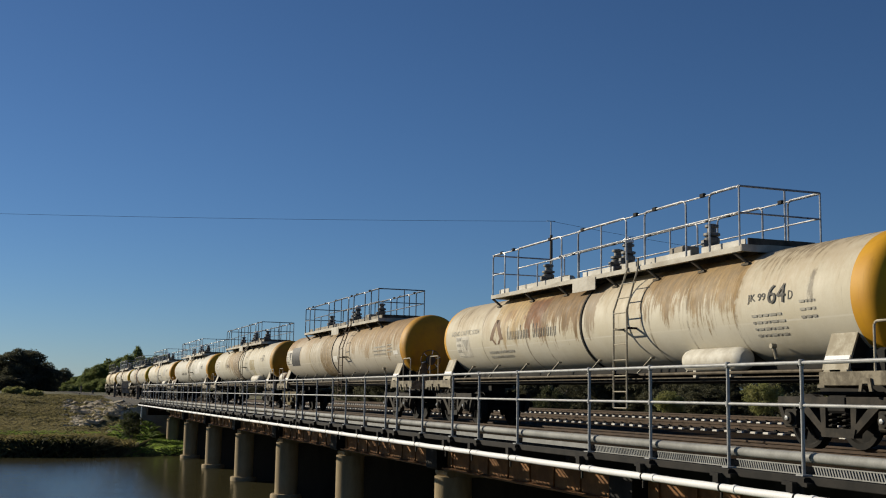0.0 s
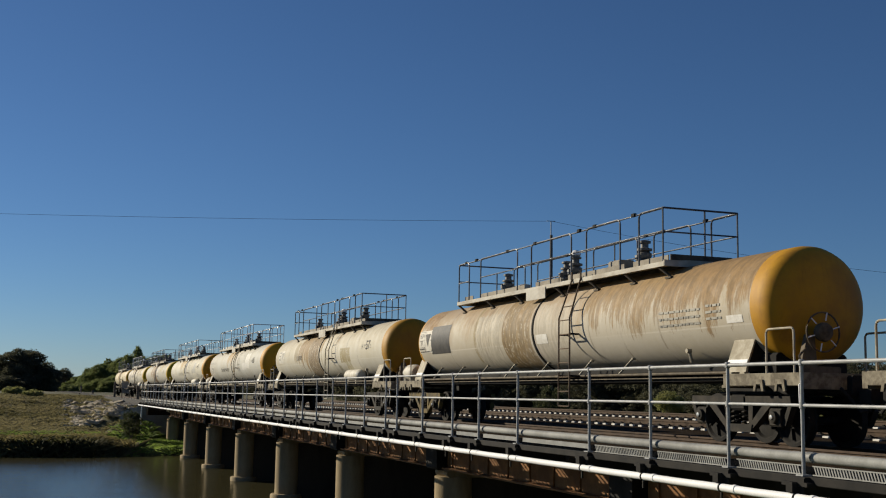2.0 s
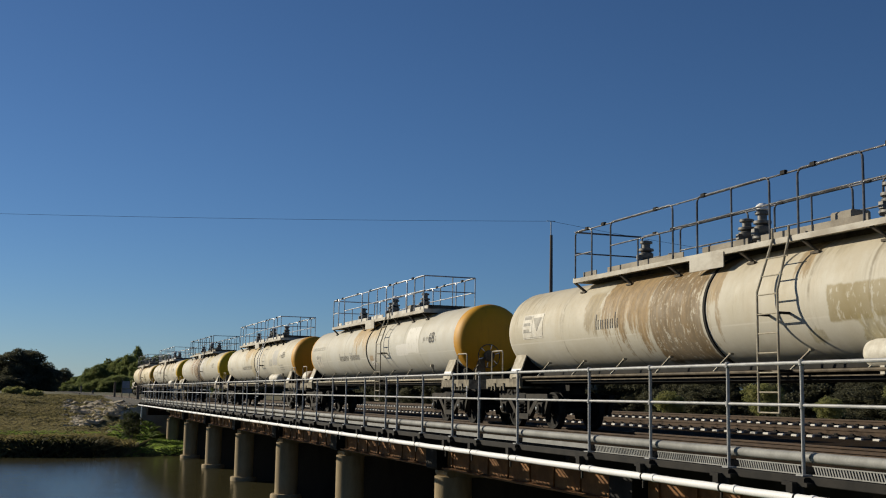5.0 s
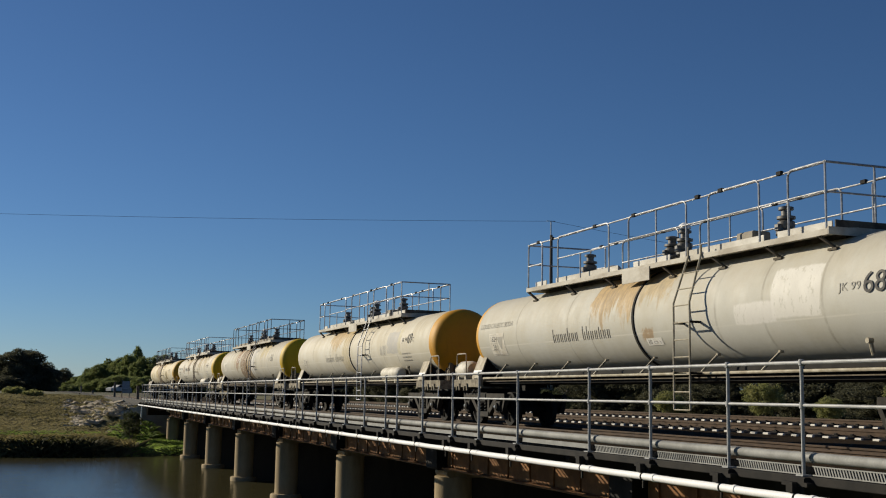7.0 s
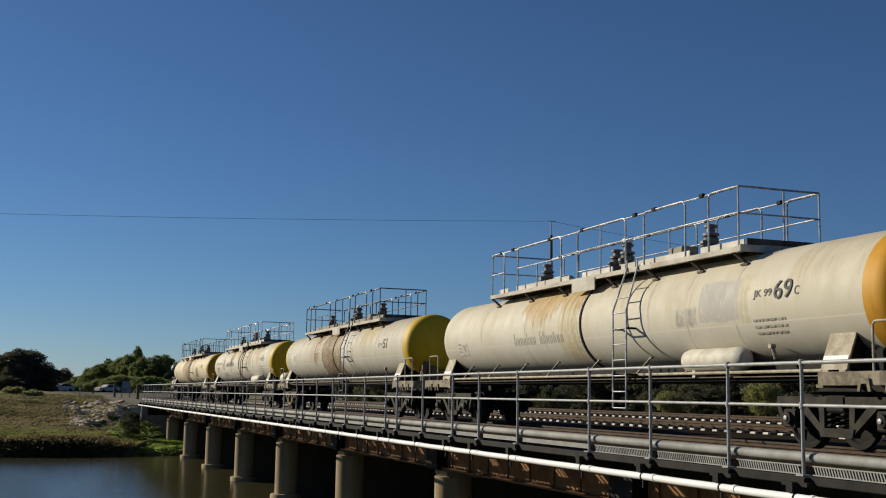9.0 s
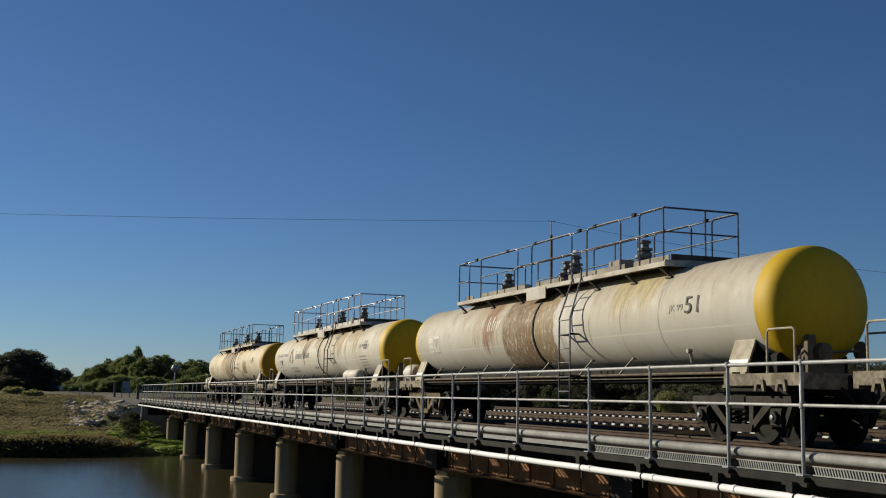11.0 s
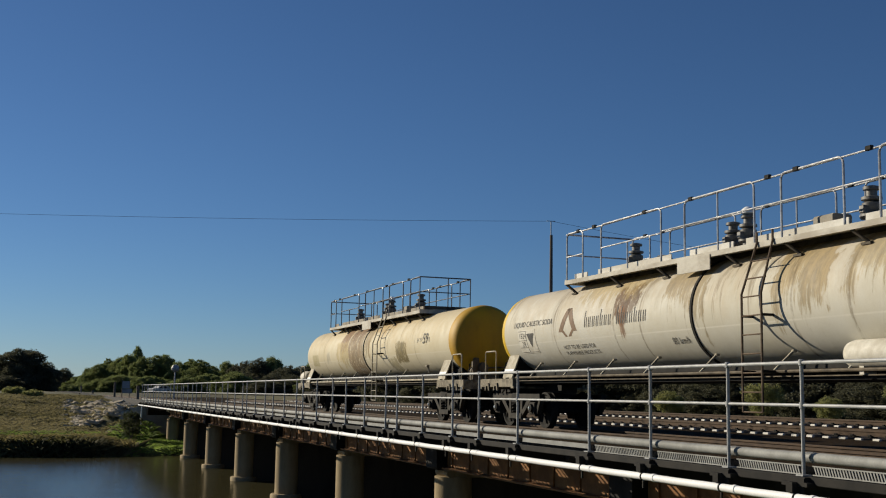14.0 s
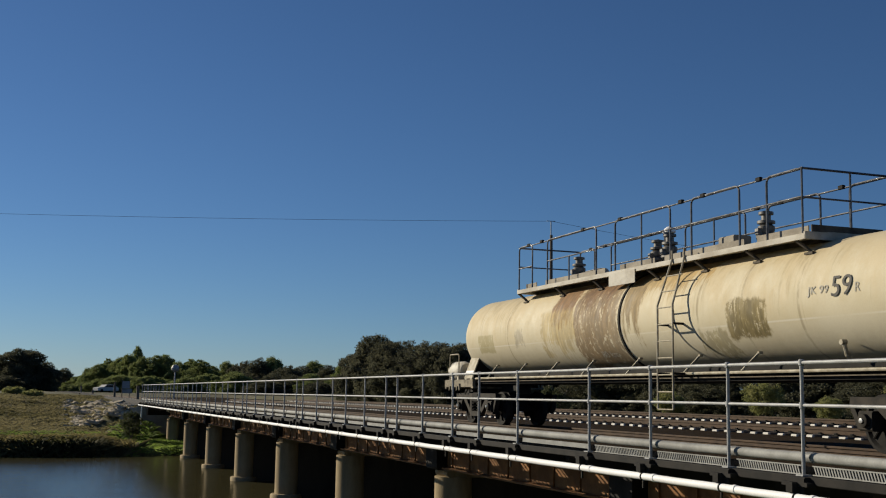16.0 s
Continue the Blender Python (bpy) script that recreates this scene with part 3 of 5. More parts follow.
def emblem(y, s, w, material, parent):
    """The painted company mark: a folded ribbon, wide below and pointed above."""
    m = Build()
    for side in (1, -1):
        tank_sheet(m, y + side * w * 0.21 + 0.11, y + side * w * 0.21 - 0.11, s - 0.22, s + 0.34, slant=-side * w * 0.40)
        tank_sheet(m, y + side * w * 0.24 + 0.06, y + side * w * 0.24 - 0.06, s - 0.34, s - 0.13, slant=side * w * 0.30)
    return part("emblem", m, material, parent, "faded painted company mark")


def placard_on(y, s, w, h, parent, dark=None, lines=3, mark=None):
    p = part("placard", tank_sheet(Build(), y, y - w, s - h / 2, s + h / 2, 0.006), dark or placard, parent, "worn hazard placard" if not dark else "blacked-out panel")
    if not dark:
        m = Build()
        for k in range(lines):
            tank_sheet(m, y - w * 0.06, y - w * (0.42 - 0.05 * k), s + h * (0.30 - 0.26 * k), s + h * (0.42 - 0.26 * k), 0.009)
        for k in range(9):
            tank_sheet(m, y - w * (0.53 + 0.022 * k), y - w * (0.93 - 0.022 * k), s + h * (0.28 - 0.06 * k), s + h * (0.34 - 0.06 * k), 0.009)
        tank_sheet(m, y - w * 0.475, y - w * 0.49, s - h * 0.45, s + h * 0.45, 0.009)
        for v in (-0.45, -0.24, 0.06, 0.44):
            tank_sheet(m, y - w * 0.03, y - w * (0.47 if v > -0.3 else 0.97), s + h * v, s + h * (v + 0.016), 0.009)
        part("placard_marks", m, mark or pale_ink, p)


def bogie_frame():
    """One cast side frame with its diagonal struts and pedestals."""
    m = Build()
    a = AXLE_BASE
    for s in (-1, 1):
        m.prism([(0, 0.86), (s * 1.50, 0.86), (s * 1.52, 0.74), (s * 1.40, 0.70), (s * 0.5, 0.74), (0, 0.74)], -0.07, 0.07, "x")
        m.prism([(s * (a + 0.32), 0.74), (s * (a + 0.40), 0.70), (s * (a + 0.22), 0.36), (s * (a + 0.13), 0.40)], -0.06, 0.06, "x")
        m.prism([(s * (a - 0.34), 0.76), (s * (a - 0.12), 0.74), (s * 0.36, 0.24), (s * 0.30, 0.34)], -0.06, 0.06, "x")
        m.prism([(s * 0.30, 0.74), (s * 0.44, 0.74), (s * 0.40, 0.30), (s * 0.30, 0.30)], -0.06, 0.06, "x")
    m.prism([(-0.42, 0.36), (0.42, 0.36), (0.38, 0.22), (-0.38, 0.22)], -0.08, 0.08, "x")
    return m


def spring():
    m = Build()
    for y in (-0.16, 0.16):
        pts = [(0.075 * math.cos(k * 0.9), y + 0.075 * math.sin(k * 0.9), 0.36 + 0.0125 * k) for k in range(28)]
        m.tube(pts, 0.017, 6)
    return m


def wheelset():
    m = Build().tube([(-0.66, 0, 0), (0.66, 0, 0)], 0.07, 12)
    for s in (-1, 1):
        x = s * 0.5335
        prof = [(0.10, x + s * 0.09), (0.12, x + s * 0.07), (0.36, x + s * 0.03), (0.40, x + s * 0.075), (WHEEL_R, x + s * 0.07), (WHEEL_R, x - s * 0.045), (WHEEL_R + 0.028, x - s * 0.055), (WHEEL_R + 0.028, x - s * 0.075), (0.39, x - s * 0.075), (0.36, x - s * 0.02), (0.10, x - s * 0.06)]
        m.lathe(prof, (0, 0, 0), "x", 28)
    # lightening holes' webs tell the turn
    for k in range(6):
        a = k * math.pi / 3
        m.tube([(-0.615, 0.14 * math.cos(a), 0.14 * math.sin(a)), (-0.585, 0.34 * math.cos(a), 0.34 * math.sin(a))], 0.022, 6)
    return m


def axle_box():
    return Build().box(-0.11, 0.11, -0.15, 0.15, -0.16, 0.15, 0.03).lathe([(0.11, -0.11), (0.10, -0.17), (0.05, -0.185)], (0, 0, 0), "x", 16)


def make_bogie(wagon, y, frame_mat):
    bogie = part("bogie", shared("bolster", lambda: Build().box(-0.95, 0.95, -0.2, 0.2, 0.60, 0.88, 0.04).box(-0.5, 0.5, -1.0, 1.0, 0.55, 0.62), black_steel, False), parent=wagon)
    bogie.location = (0, y, 0)
    for s in (-1, 1):
        f = part("side_frame", shared("side_frame" + frame_mat.name, bogie_frame, frame_mat, False), parent=bogie)
        f.location = (s * 0.86, 0, 0)
        part("spring", shared("spring", spring, bogie_steel), parent=bogie).location = (s * 0.86, 0, 0)
        for a in (-AXLE_BASE, AXLE_BASE):
            part("axle_box", shared("axle_box", axle_box, bogie_steel), parent=bogie).matrix_local = pose(s * 0.86, a, 0.50, 0, 0, 0 if s < 0 else 180)
            part("axle_cap", shared("axle_cap", lambda: Build().lathe([(0.045, -0.185), (0.04, -0.20), (0.01, -0.203)], (0, 0, 0), "x", 12), bright_steel), parent=bogie, label="bright worn axle end cap").matrix_local = pose(s * 0.86, a, 0.50, 0, 0, 0 if s < 0 else 180)
            part("brake_shoe", shared("brake_shoe", lambda: Build().box(-0.05, 0.05, -0.04, 0.04, 0.28, 0.66, 0.01), black_steel, False), parent=bogie).location = (s * 0.56, a * 0.50, 0)
    sets = []
    for a in (-AXLE_BASE, AXLE_BASE):
        w = part("wheelset", shared("wheelset", wheelset, black_steel), parent=bogie)
        w.location = (0, a, WHEEL_R)
        sets.append((w, a))
    return sets


PLAT_A, PLAT_B, PLAT_Z, RAIL_TOP = -6.16, 5.80, 3.58, 4.70
HOOPS = ((5.72, 4.88), (3.97, 1.34), (0.44, -1.88), (-2.67, -4.29))


def platform_mesh():
    m = Build()
    for s in (-1, 1):
        m.prism([(s * 0.92, PLAT_Z - 0.10), (s * 0.92, PLAT_Z), (s * 0.30, PLAT_Z + 0.05), (s * 0.30, PLAT_Z)], PLAT_A, PLAT_B)
        m.box(*sorted((s * 0.925, s * 0.89)), PLAT_A, PLAT_B, PLAT_Z - 0.10, PLAT_Z - 0.015)
    m.box(-0.31, 0.31, PLAT_A, PLAT_B, PLAT_Z + 0.012, PLAT_Z + 0.046)
    m.box(-0.92, 0.92, PLAT_A - 0.02, PLAT_A + 0.02, PLAT_Z - 0.10, PLAT_Z + 0.03).box(-0.92, 0.92, PLAT_B - 0.05, PLAT_B, PLAT_Z - 0.10, PLAT_Z + 0.02)
    return m


def bracket_mesh(s):
    """A slanting strut from the tank's shoulder to the platform's edge, with its foot plate."""
    return Build().tube([(s * 0.88, 0.10, PLAT_Z - 0.08), (s * 0.70, -0.12, 3.27)], 0.034, 6).box(*sorted((s * 0.62, s * 0.78)), -0.22, 0.0, 3.235, 3.275)


def hoop(x, y0, y1, z0, z1, r=0.10):
    """A bent pipe: up, over with rounded corners, and down."""
    pts = [(x, y0, z0), (x, y0, z1 - r)]
    d = 1 if y1 > y0 else -1
    pts += [(x, y0 + d * (r - r * math.cos(a)), z1 - r + r * math.sin(a)) for a in (0.4, 0.8, 1.2, 1.57)]
    pts += [(x, y1 - d * (r - r * math.sin(a)), z1 - r + r * math.cos(a)) for a in (0.0, 0.4, 0.8, 1.2)]
    return pts + [(x, y1, z1 - r), (x, y1, z0)]


def valve_mesh(tall):
    p = [(0.20, 0), (0.20, 0.05), (0.11, 0.06), (0.11, 0.20), (0.19, 0.21), (0.19, 0.27), (0.12, 0.29), (0.16, 0.36), (0.16, 0.44), (0.10, 0.48), (0.17, 0.50), (0.17, 0.55), (0.09, 0.57), (0.09, 0.67), (0.14, 0.68), (0.14, 0.73), (0.04, 0.76)]
    m = Build().lathe([(r, z * tall / 0.76) for r, z in p], (0, 0, 0), "z", 14)
    return m.tube([(0, -0.24, 0.32 * tall), (0, 0.24, 0.32 * tall)], 0.06, 10).box(-0.22, -0.10, -0.05, 0.05, 0.35 * tall, 0.52 * tall, 0.01)


def make_wagon(k, spec):
    wagon = thing("tank_wagon", spec["label"], "tank wagon", "tank wagons of the train", at=pose(13.0, LEAD + PITCH * k + SLACK[k], 0))
    near, far = spec["near"], spec["far"]
    paint = tank_paint("tank_paint", spec["base"], spec["dust"], spec["amount"], spec["patches"], spec.get("streak", 0.35), k)
    tank = part("tank", shared("tank_%d" % k, lambda: Build().lathe([(TANK_R - 0.02, -near), (TANK_R, -near)] + [(TANK_R, y) for y in np.linspace(-near, far + 0.16, 21)[1:-1]] + [(TANK_R, far + 0.16), (TANK_R - 0.02, far + 0.16)], (0, 0, 0), "y", 72), paint), parent=wagon)
    tank.location = (0, 0, TANK_Z)
    dome = [(TANK_R, 0.0), (TANK_R, 0.24), (1.052, 0.36), (1.0, 0.47), (0.90, 0.565), (0.74, 0.65), (0.5, 0.715), (0.25, 0.75), (0.02, 0.76)]
    cap = cap_paint("yellow_cap_paint", spec["cap"], spec["cap2"], k)
    c = part("end_cap", Build().lathe([(r, -near - s) for r, s in dome], (0, 0, 0), "y", 64), cap, wagon, "dished yellow tank end")
    c.location = (0, 0, TANK_Z)
    c = part("end_cap", Build().lathe([(TANK_R, far + 0.16)] + [(r, far + s) for r, s in dome[1:]], (0, 0, 0), "y", 64), cap if spec["far_yellow"] else paint, wagon)
    c.location = (0, 0, TANK_Z)
    part("strap", shared("strap", lambda: Build().lathe([(TANK_R + 0.002, -0.06), (TANK_R + 0.022, -0.05), (TANK_R + 0.022, 0.02), (TANK_R + 0.002, 0.03)], (0, -0.02, TANK_Z), "y", 64), black_steel), parent=wagon, label="dark steel strap round the tank")
    # saddles
    for e in (-1, 1):
        for s in (-1, 1):
            w = 0.31
            sad = part("saddle", shared("saddle%d%d" % (e, s), lambda: Build().prism([(s * 1.09, 1.28), (s * 1.06, 1.40), (s * 0.86, 1.93), (s * 0.83, 1.93), (s * 1.03, 1.38), (s * 1.04, 1.28)], e * 8.87 - w, e * 8.87 + w), cream_frame, False), parent=wagon, label="cream steel saddle plate")
            for d in (-w + 0.02, w - 0.02):
                part("gusset", shared("gusset%d" % s, lambda: Build().prism([(s * 1.03, 1.30), (s * 0.83, 1.91), (s * 0.40, 1.50), (s * 0.40, 1.30)], -0.012, 0.012), black_steel, False), parent=sad).location = (0, e * 8.87 + d, 0)
            # the sun's glint low on the saddle, put in as a white strip
            part("saddle_strip", shared("saddle_strip%d%d" % (e, s), lambda: Build().prism([(s * 1.075, 1.375), (s * 1.028, 1.50), (s * 1.018, 1.50), (s * 1.065, 1.375)], e * 8.87 - w + 0.015, e * 8.87 + w - 0.015), white_pipe_paint, False), parent=sad, label="white painted strip").location = (-0.002 * -s, 0, 0.004)
            for d in (-0.2, 0.2):
                part("foot", shared("foot%d" % s, lambda: Build().prism([(-0.11, 1.03), (-0.07, 1.28), (0.07, 1.28), (0.11, 1.03), (0.06, 1.03), (0.03, 1.17), (-0.03, 1.17), (-0.06, 1.03)], *sorted((s * 1.09, s * 0.98)), "x"), cream_frame, False), parent=sad).location = (0, e * 8.87 + d, 0)
    # underframe
    part("centre_sill", shared("centre_sill", lambda: Build().box(-0.22, 0.22, -10.9, -7.4, 0.88, 1.22, 0.03).box(-0.22, 0.22, 7.4, 10.9, 0.88, 1.22, 0.03).box(-0.24, 0.24, -7.5, 7.5, 1.12, 1.40, 0.03).box(-0.6, 0.6, -8.6, 8.6, 1.30, 1.42, 0.03), black_steel, False), parent=wagon)
    for s in (-1, 1):
        part("side_pipe", shared("side_pipe%d" % s + spec["pipe"].name, lambda: Build().tube([(s * 1.0, -8.5, 1.275), (s * 1.0, 8.5, 1.275)], 0.030, 8), spec["pipe"]), parent=wagon)
        part("side_sill", shared("side_sill%d" % s, lambda: Build().box(*sorted((s * 0.96, s * 0.90)), -8.5, 8.5, 1.185, 1.205), dirty_frame, False), parent=wagon)
        part("inner_sill", shared("inner_sill%d" % s, lambda: Build().box(*sorted((s * 0.88, s * 0.6)), -8.5, 8.5, 1.13, 1.18), black_steel, False), parent=wagon)
    for y in (7.4, 5.5, 3.6, 1.7, -0.4, -2.7, -4.6):
        part("stay", shared("stay", lambda: Build().tube([(-1.0, 0.18, 1.30), (-0.86, -0.16, 1.62)], 0.022, 6).box(-0.88, -0.80, -0.185, -0.125, 1.60, 1.645, 0.008), cream_frame), parent=wagon).location = (0, y, 0)
    part("lifting_lug", shared("lifting_lug", lambda: Build().tube([(-0.84, -0.05, 1.50), (-0.90, -0.05, 1.72)], 0.034, 8).lathe([(0.045, -0.96), (0.045, -0.86)], (0, -0.05, 1.72), "x", 12), cream_frame), parent=wagon).location = (0, -7.0, 0)
    # end platforms
    for e in (-1, 1):
        fr = part("end_frame", shared("end_frame%d" % e, lambda: Build().box(-1.1, 1.1, *sorted((e * 8.45, e * 8.62)), 1.0, 1.05).box(-1.1, -1.04, *sorted((e * 8.5, e * 10.75)), 1.03, 1.25, 0.012).box(1.04, 1.1, *sorted((e * 8.5, e * 10.75)), 1.03, 1.25, 0.012).box(-1.1, 1.1, *sorted((e * 10.66, e * 10.78)), 0.98, 1.25, 0.012).box(-1.04, 1.04, *sorted((e * 8.6, e * 10.66)), 1.20, 1.235), end_paint, False), parent=wagon)
        for s in (-1, 1):
            pts = hoop(s * 1.05, e * 9.74, e * 10.50, 1.25, 2.0, 0.08)
            part("grab_rail", shared("grab_rail%d%d" % (e, s), lambda: Build().tube(pts, 0.02, 8), cream_frame), parent=fr)
            for d in (9.6, 10.2):
                part("step_plate", shared("step_plate%d%d" % (e, s), lambda: Build().prism([(-0.15, 0.94), (-0.11, 1.14), (0.11, 1.14), (0.15, 0.94), (0.09, 0.94), (0.06, 1.06), (-0.06, 1.06), (-0.09, 0.94)], *sorted((s * 1.10, s * 1.135)), "x"), end_paint, False), parent=fr).location = (0, e * d, 0)
        if e < 0:
            part("hand_step", shared("hand_step", lambda: Build().tube([(-1.08, -10.70, 1.08), (-1.13, -10.72, 1.06), (-1.13, -10.73, 0.70)], 0.016, 6), white_pipe_paint), parent=fr, label="white uncoupling lever")
        part("coupler", shared("coupler%d" % e, lambda: Build().box(-0.10, 0.10, *sorted((e * 10.5, e * 11.22)), 0.80, 1.0, 0.03).prism([(-0.20, e * 11.05), (-0.22, e * 11.35), (-0.05, e * 11.42), (0.02, e * 11.26), (0.14, e * 11.40), (0.24, e * 11.32), (0.2, e * 11.05)], 0.76, 1.04, "z"), black_steel, False), parent=wagon)
        part("brake_hose", shared("brake_hose%d" % e, lambda: Build().tube([(-0.35, e * 10.78, 1.0), (-0.36, e * 11.0, 0.85), (-0.34, e * 11.25, 0.62), (-0.30, e * 11.42, 0.66)], 0.028, 8), black_steel), parent=wagon)
        part("end_bulkhead", shared("end_bulkhead%d" % e, lambda: Build().box(-0.75, 0.75, *sorted((e * 8.9, e * 9.6)), 1.2, 1.62, 0.05), black_steel, False), parent=wagon)
    stand = part("brake_stand", shared("brake_stand", lambda: Build().prism([(-0.62, 1.24), (-0.62, 1.52), (-0.50, 1.92), (-0.36, 1.92), (-0.30, 1.24)], -10.15, -10.05).tube([(-0.75, -10.3, 1.26), (-0.72, -10.2, 1.55), (-0.45, -10.12, 1.75)], 0.02, 6).box(-0.5, 0.2, -10.12, -10.0, 1.24, 1.38, 0.03), dirty_frame, False), parent=wagon)
    if spec["wheel"]:
        pts = [(0.34 * math.cos(a), 0, 0.34 * math.sin(a)) for a in np.linspace(0, 2 * math.pi, 25)]
        hw = part("hand_wheel", shared("hand_wheel", lambda: Build().tube(pts, 0.016, 6), dirty_frame), parent=stand, label="grimy brake hand wheel")
        hub = part("gear_case", shared("gear_case", lambda: Build().lathe([(0.04, -0.12), (0.15, -0.08), (0.17, -0.02), (0.15, 0.06), (0.08, 0.10)], (0, 0, 0), "y", 20), dirty_frame), parent=stand)
        for o in (hw, hub):
            o.location = (-0.36 + 0.1, -10.25, 1.96)
        for j in range(6):
            a = j * math.pi / 3 + 0.3
            sp = part("spoke", shared("spoke%d" % j, lambda: Build().tube([(0.2 * math.cos(a), 0, 0.2 * math.sin(a)), (0.34 * math.cos(a), 0, 0.34 * math.sin(a))], 0.012, 5), white_pipe_paint), parent=stand)
            sp.location = (-0.26, -10.27, 1.96)
    else:
        part("brake_gear", shared("brake_gear", lambda: Build().lathe([(0.06, -0.1), (0.15, -0.08), (0.17, 0.05), (0.06, 0.1)], (-0.25, -10.2, 1.62), "y", 14).tube([(-0.25, -10.2, 1.62), (0.55, -10.2, 1.66)], 0.025, 6).lathe([(0.10, 0.50), (0.17, 0.52), (0.17, 0.56), (0.10, 0.58)], (0, -10.2, 1.66), "x", 14).box(-0.6, -0.5, -10.25, -10.15, 1.24, 1.8).tube([(-0.62, -9.95, 1.24), (-0.60, -9.98, 1.72), (-0.30, -10.0, 1.74)], 0.022, 6).box(-0.35, 0.35, -10.0, -9.85, 1.24, 1.50, 0.04).lathe([(0.05, -0.08), (0.12, -0.05), (0.12, 0.05), (0.05, 0.08)], (-0.45, -9.9, 1.62), "x", 12), dirty_frame), parent=wagon)
    # air vessels
    if spec["vessel"] == "side":
        part("air_tank", shared("air_tank", lambda: Build().lathe([(0.06, -6.27), (0.15, -6.25), (0.20, -6.18), (0.225, -6.05), (0.225, -4.50), (0.20, -4.38), (0.14, -4.31), (0.05, -4.29)], (-0.88, 0, 1.52), "y", 28).box(-1.0, -0.76, -5.9, -5.8, 1.20, 1.34).box(-1.0, -0.76, -4.75, -4.65, 1.20, 1.34), vessel_paint), parent=wagon, label="pale cylindrical brake air tank")
    else:
        part("air_tank", shared("end_air_tank", lambda: Build().lathe([(0.06, 9.72), (0.20, 9.74), (0.25, 9.83), (0.27, 9.95), (0.27, 10.50), (0.25, 10.60), (0.19, 10.68), (0.06, 10.71)], (-0.80, 0, 1.53), "y", 28).box(-1.0, -0.56, 9.9, 10.0, 1.22, 1.34).box(-1.0, -0.56, 10.45, 10.55, 1.22, 1.34).lathe([(0.15, 10.80), (0.17, 10.81), (0.17, 10.86), (0.14, 10.87)], (-0.80, 0, 1.53), "y", 18).tube([(-0.80, 10.65, 1.53), (-0.80, 10.82, 1.53)], 0.03, 6), vessel_paint), parent=wagon, label="pale cylindrical brake air tank")
    # walkway on top
    rail_mat, tone = spec["rails"], spec["rails"].name
    # the end plate's shade is in its dark colour
    part("end_plate", shared("end_plate", lambda: Build().box(-0.74, 0.74, PLAT_A + 0.03, PLAT_A + 0.05, PLAT_Z + 0.02, PLAT_Z + 0.16), under_shade_paint, False), parent=wagon, label="dark grimy plate across the catwalk end")
    plat = part("platform", shared("platform", platform_mesh, deck_paint, False), parent=wagon, label="stained cream catwalk")
    for y in (PLAT_B - 0.1, 3.5, 1.5, -1.0, -2.8, -4.5, PLAT_A + 0.2):
        for s in (-1, 1):
            part("platform_bracket", shared("platform_bracket%d" % s, lambda: bracket_mesh(s), under_shade_paint, False), parent=plat).location = (0, y, 0)
    # added to close the gap to the sky; its dark colour stands for shade
    part("spine_beam", shared("spine_beam", lambda: Build().box(-0.36, 0.36, PLAT_A + 0.25, PLAT_B - 0.25, PLAT_Z - 0.24, PLAT_Z + 0.008, 0.02), under_shade_paint, False), parent=plat, label="grimy beam under the catwalk")
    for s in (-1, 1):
        part("under_beam", shared("under_rail%d" % s, lambda: Build().box(*sorted((s * 0.72, s * 0.64)), PLAT_A + 0.1, PLAT_B - 0.1, PLAT_Z - 0.40, PLAT_Z - 0.35), under_shade_paint, False), parent=plat)
    for a, b in ((5.6, 4.95), (4.4, 1.2), (0.5, -1.0), (-1.4, -4.2), (-4.6, -6.05)):
        for s in (-0.74, 0.74):
            part("toe_plate", shared(tone + "toe_plate%.1f%d" % (a, s > 0), lambda: Build().box(s - 0.01, s + 0.01, b, a, PLAT_Z, PLAT_Z + 0.15), light_toe if rail_mat is worn_rail_paint else toe_paint, False), parent=plat)
    for s in (-1, 1):
        x = s * 0.9
        for a, b in HOOPS:
            part("rail_hoop", shared(tone + "rail_hoop%d%.1f" % (s, a), lambda: Build().tube(hoop(x, a, b, PLAT_Z - 0.05, RAIL_TOP, 0.12), 0.021, 8), rail_mat), parent=plat)
        part("rail_hoop", shared(tone + "rail_end%d" % s, lambda: Build().tube(hoop(x, -5.12, PLAT_A + 0.06, PLAT_Z - 0.05, RAIL_TOP, 0.12)[:8] + [(x, PLAT_A + 0.06, RAIL_TOP)], 0.021, 8), rail_mat), parent=plat)
        part("top_rail", shared(tone + "plat_top_rail%d" % s, lambda: Build().tube([(x + 0.012, PLAT_B - 0.05, RAIL_TOP - 0.012), (x + 0.012, PLAT_A + 0.06, RAIL_TOP - 0.012)], 0.017, 8), rail_mat), parent=plat)
        part("mid_rail", shared(tone + "plat_mid_rail%d" % s, lambda: Build().tube([(x, 3.97, 4.17), (x, 1.34, 4.17), (x, 1.30, 4.21), (x, PLAT_A + 0.06, 4.21)], 0.017, 8).tube([(x, PLAT_B - 0.07, 4.14), (x, 4.88, 4.14)], 0.017, 8), rail_mat), parent=plat)
        for y, z1 in ((2.75, 4.17), (-0.72, RAIL_TOP), (PLAT_A + 0.06, RAIL_TOP)):
            part("rail_post", shared(tone + "rail_post%.2f" % z1, lambda: Build().tube([(0, 0, PLAT_Z - 0.05), (0, 0, z1)], 0.019, 8), rail_mat), parent=plat).location = (x, y, 0)
        for y in (5.1, 4.3, 2.0, 0.2, -2.3, -3.1, -4.9):
            part("rail_clamp", shared("rail_clamp", lambda: Build().box(-0.035, 0.035, -0.06, 0.06, -0.03, 0.045, 0.01), black_steel, False), parent=plat).location = (x, y, RAIL_TOP)
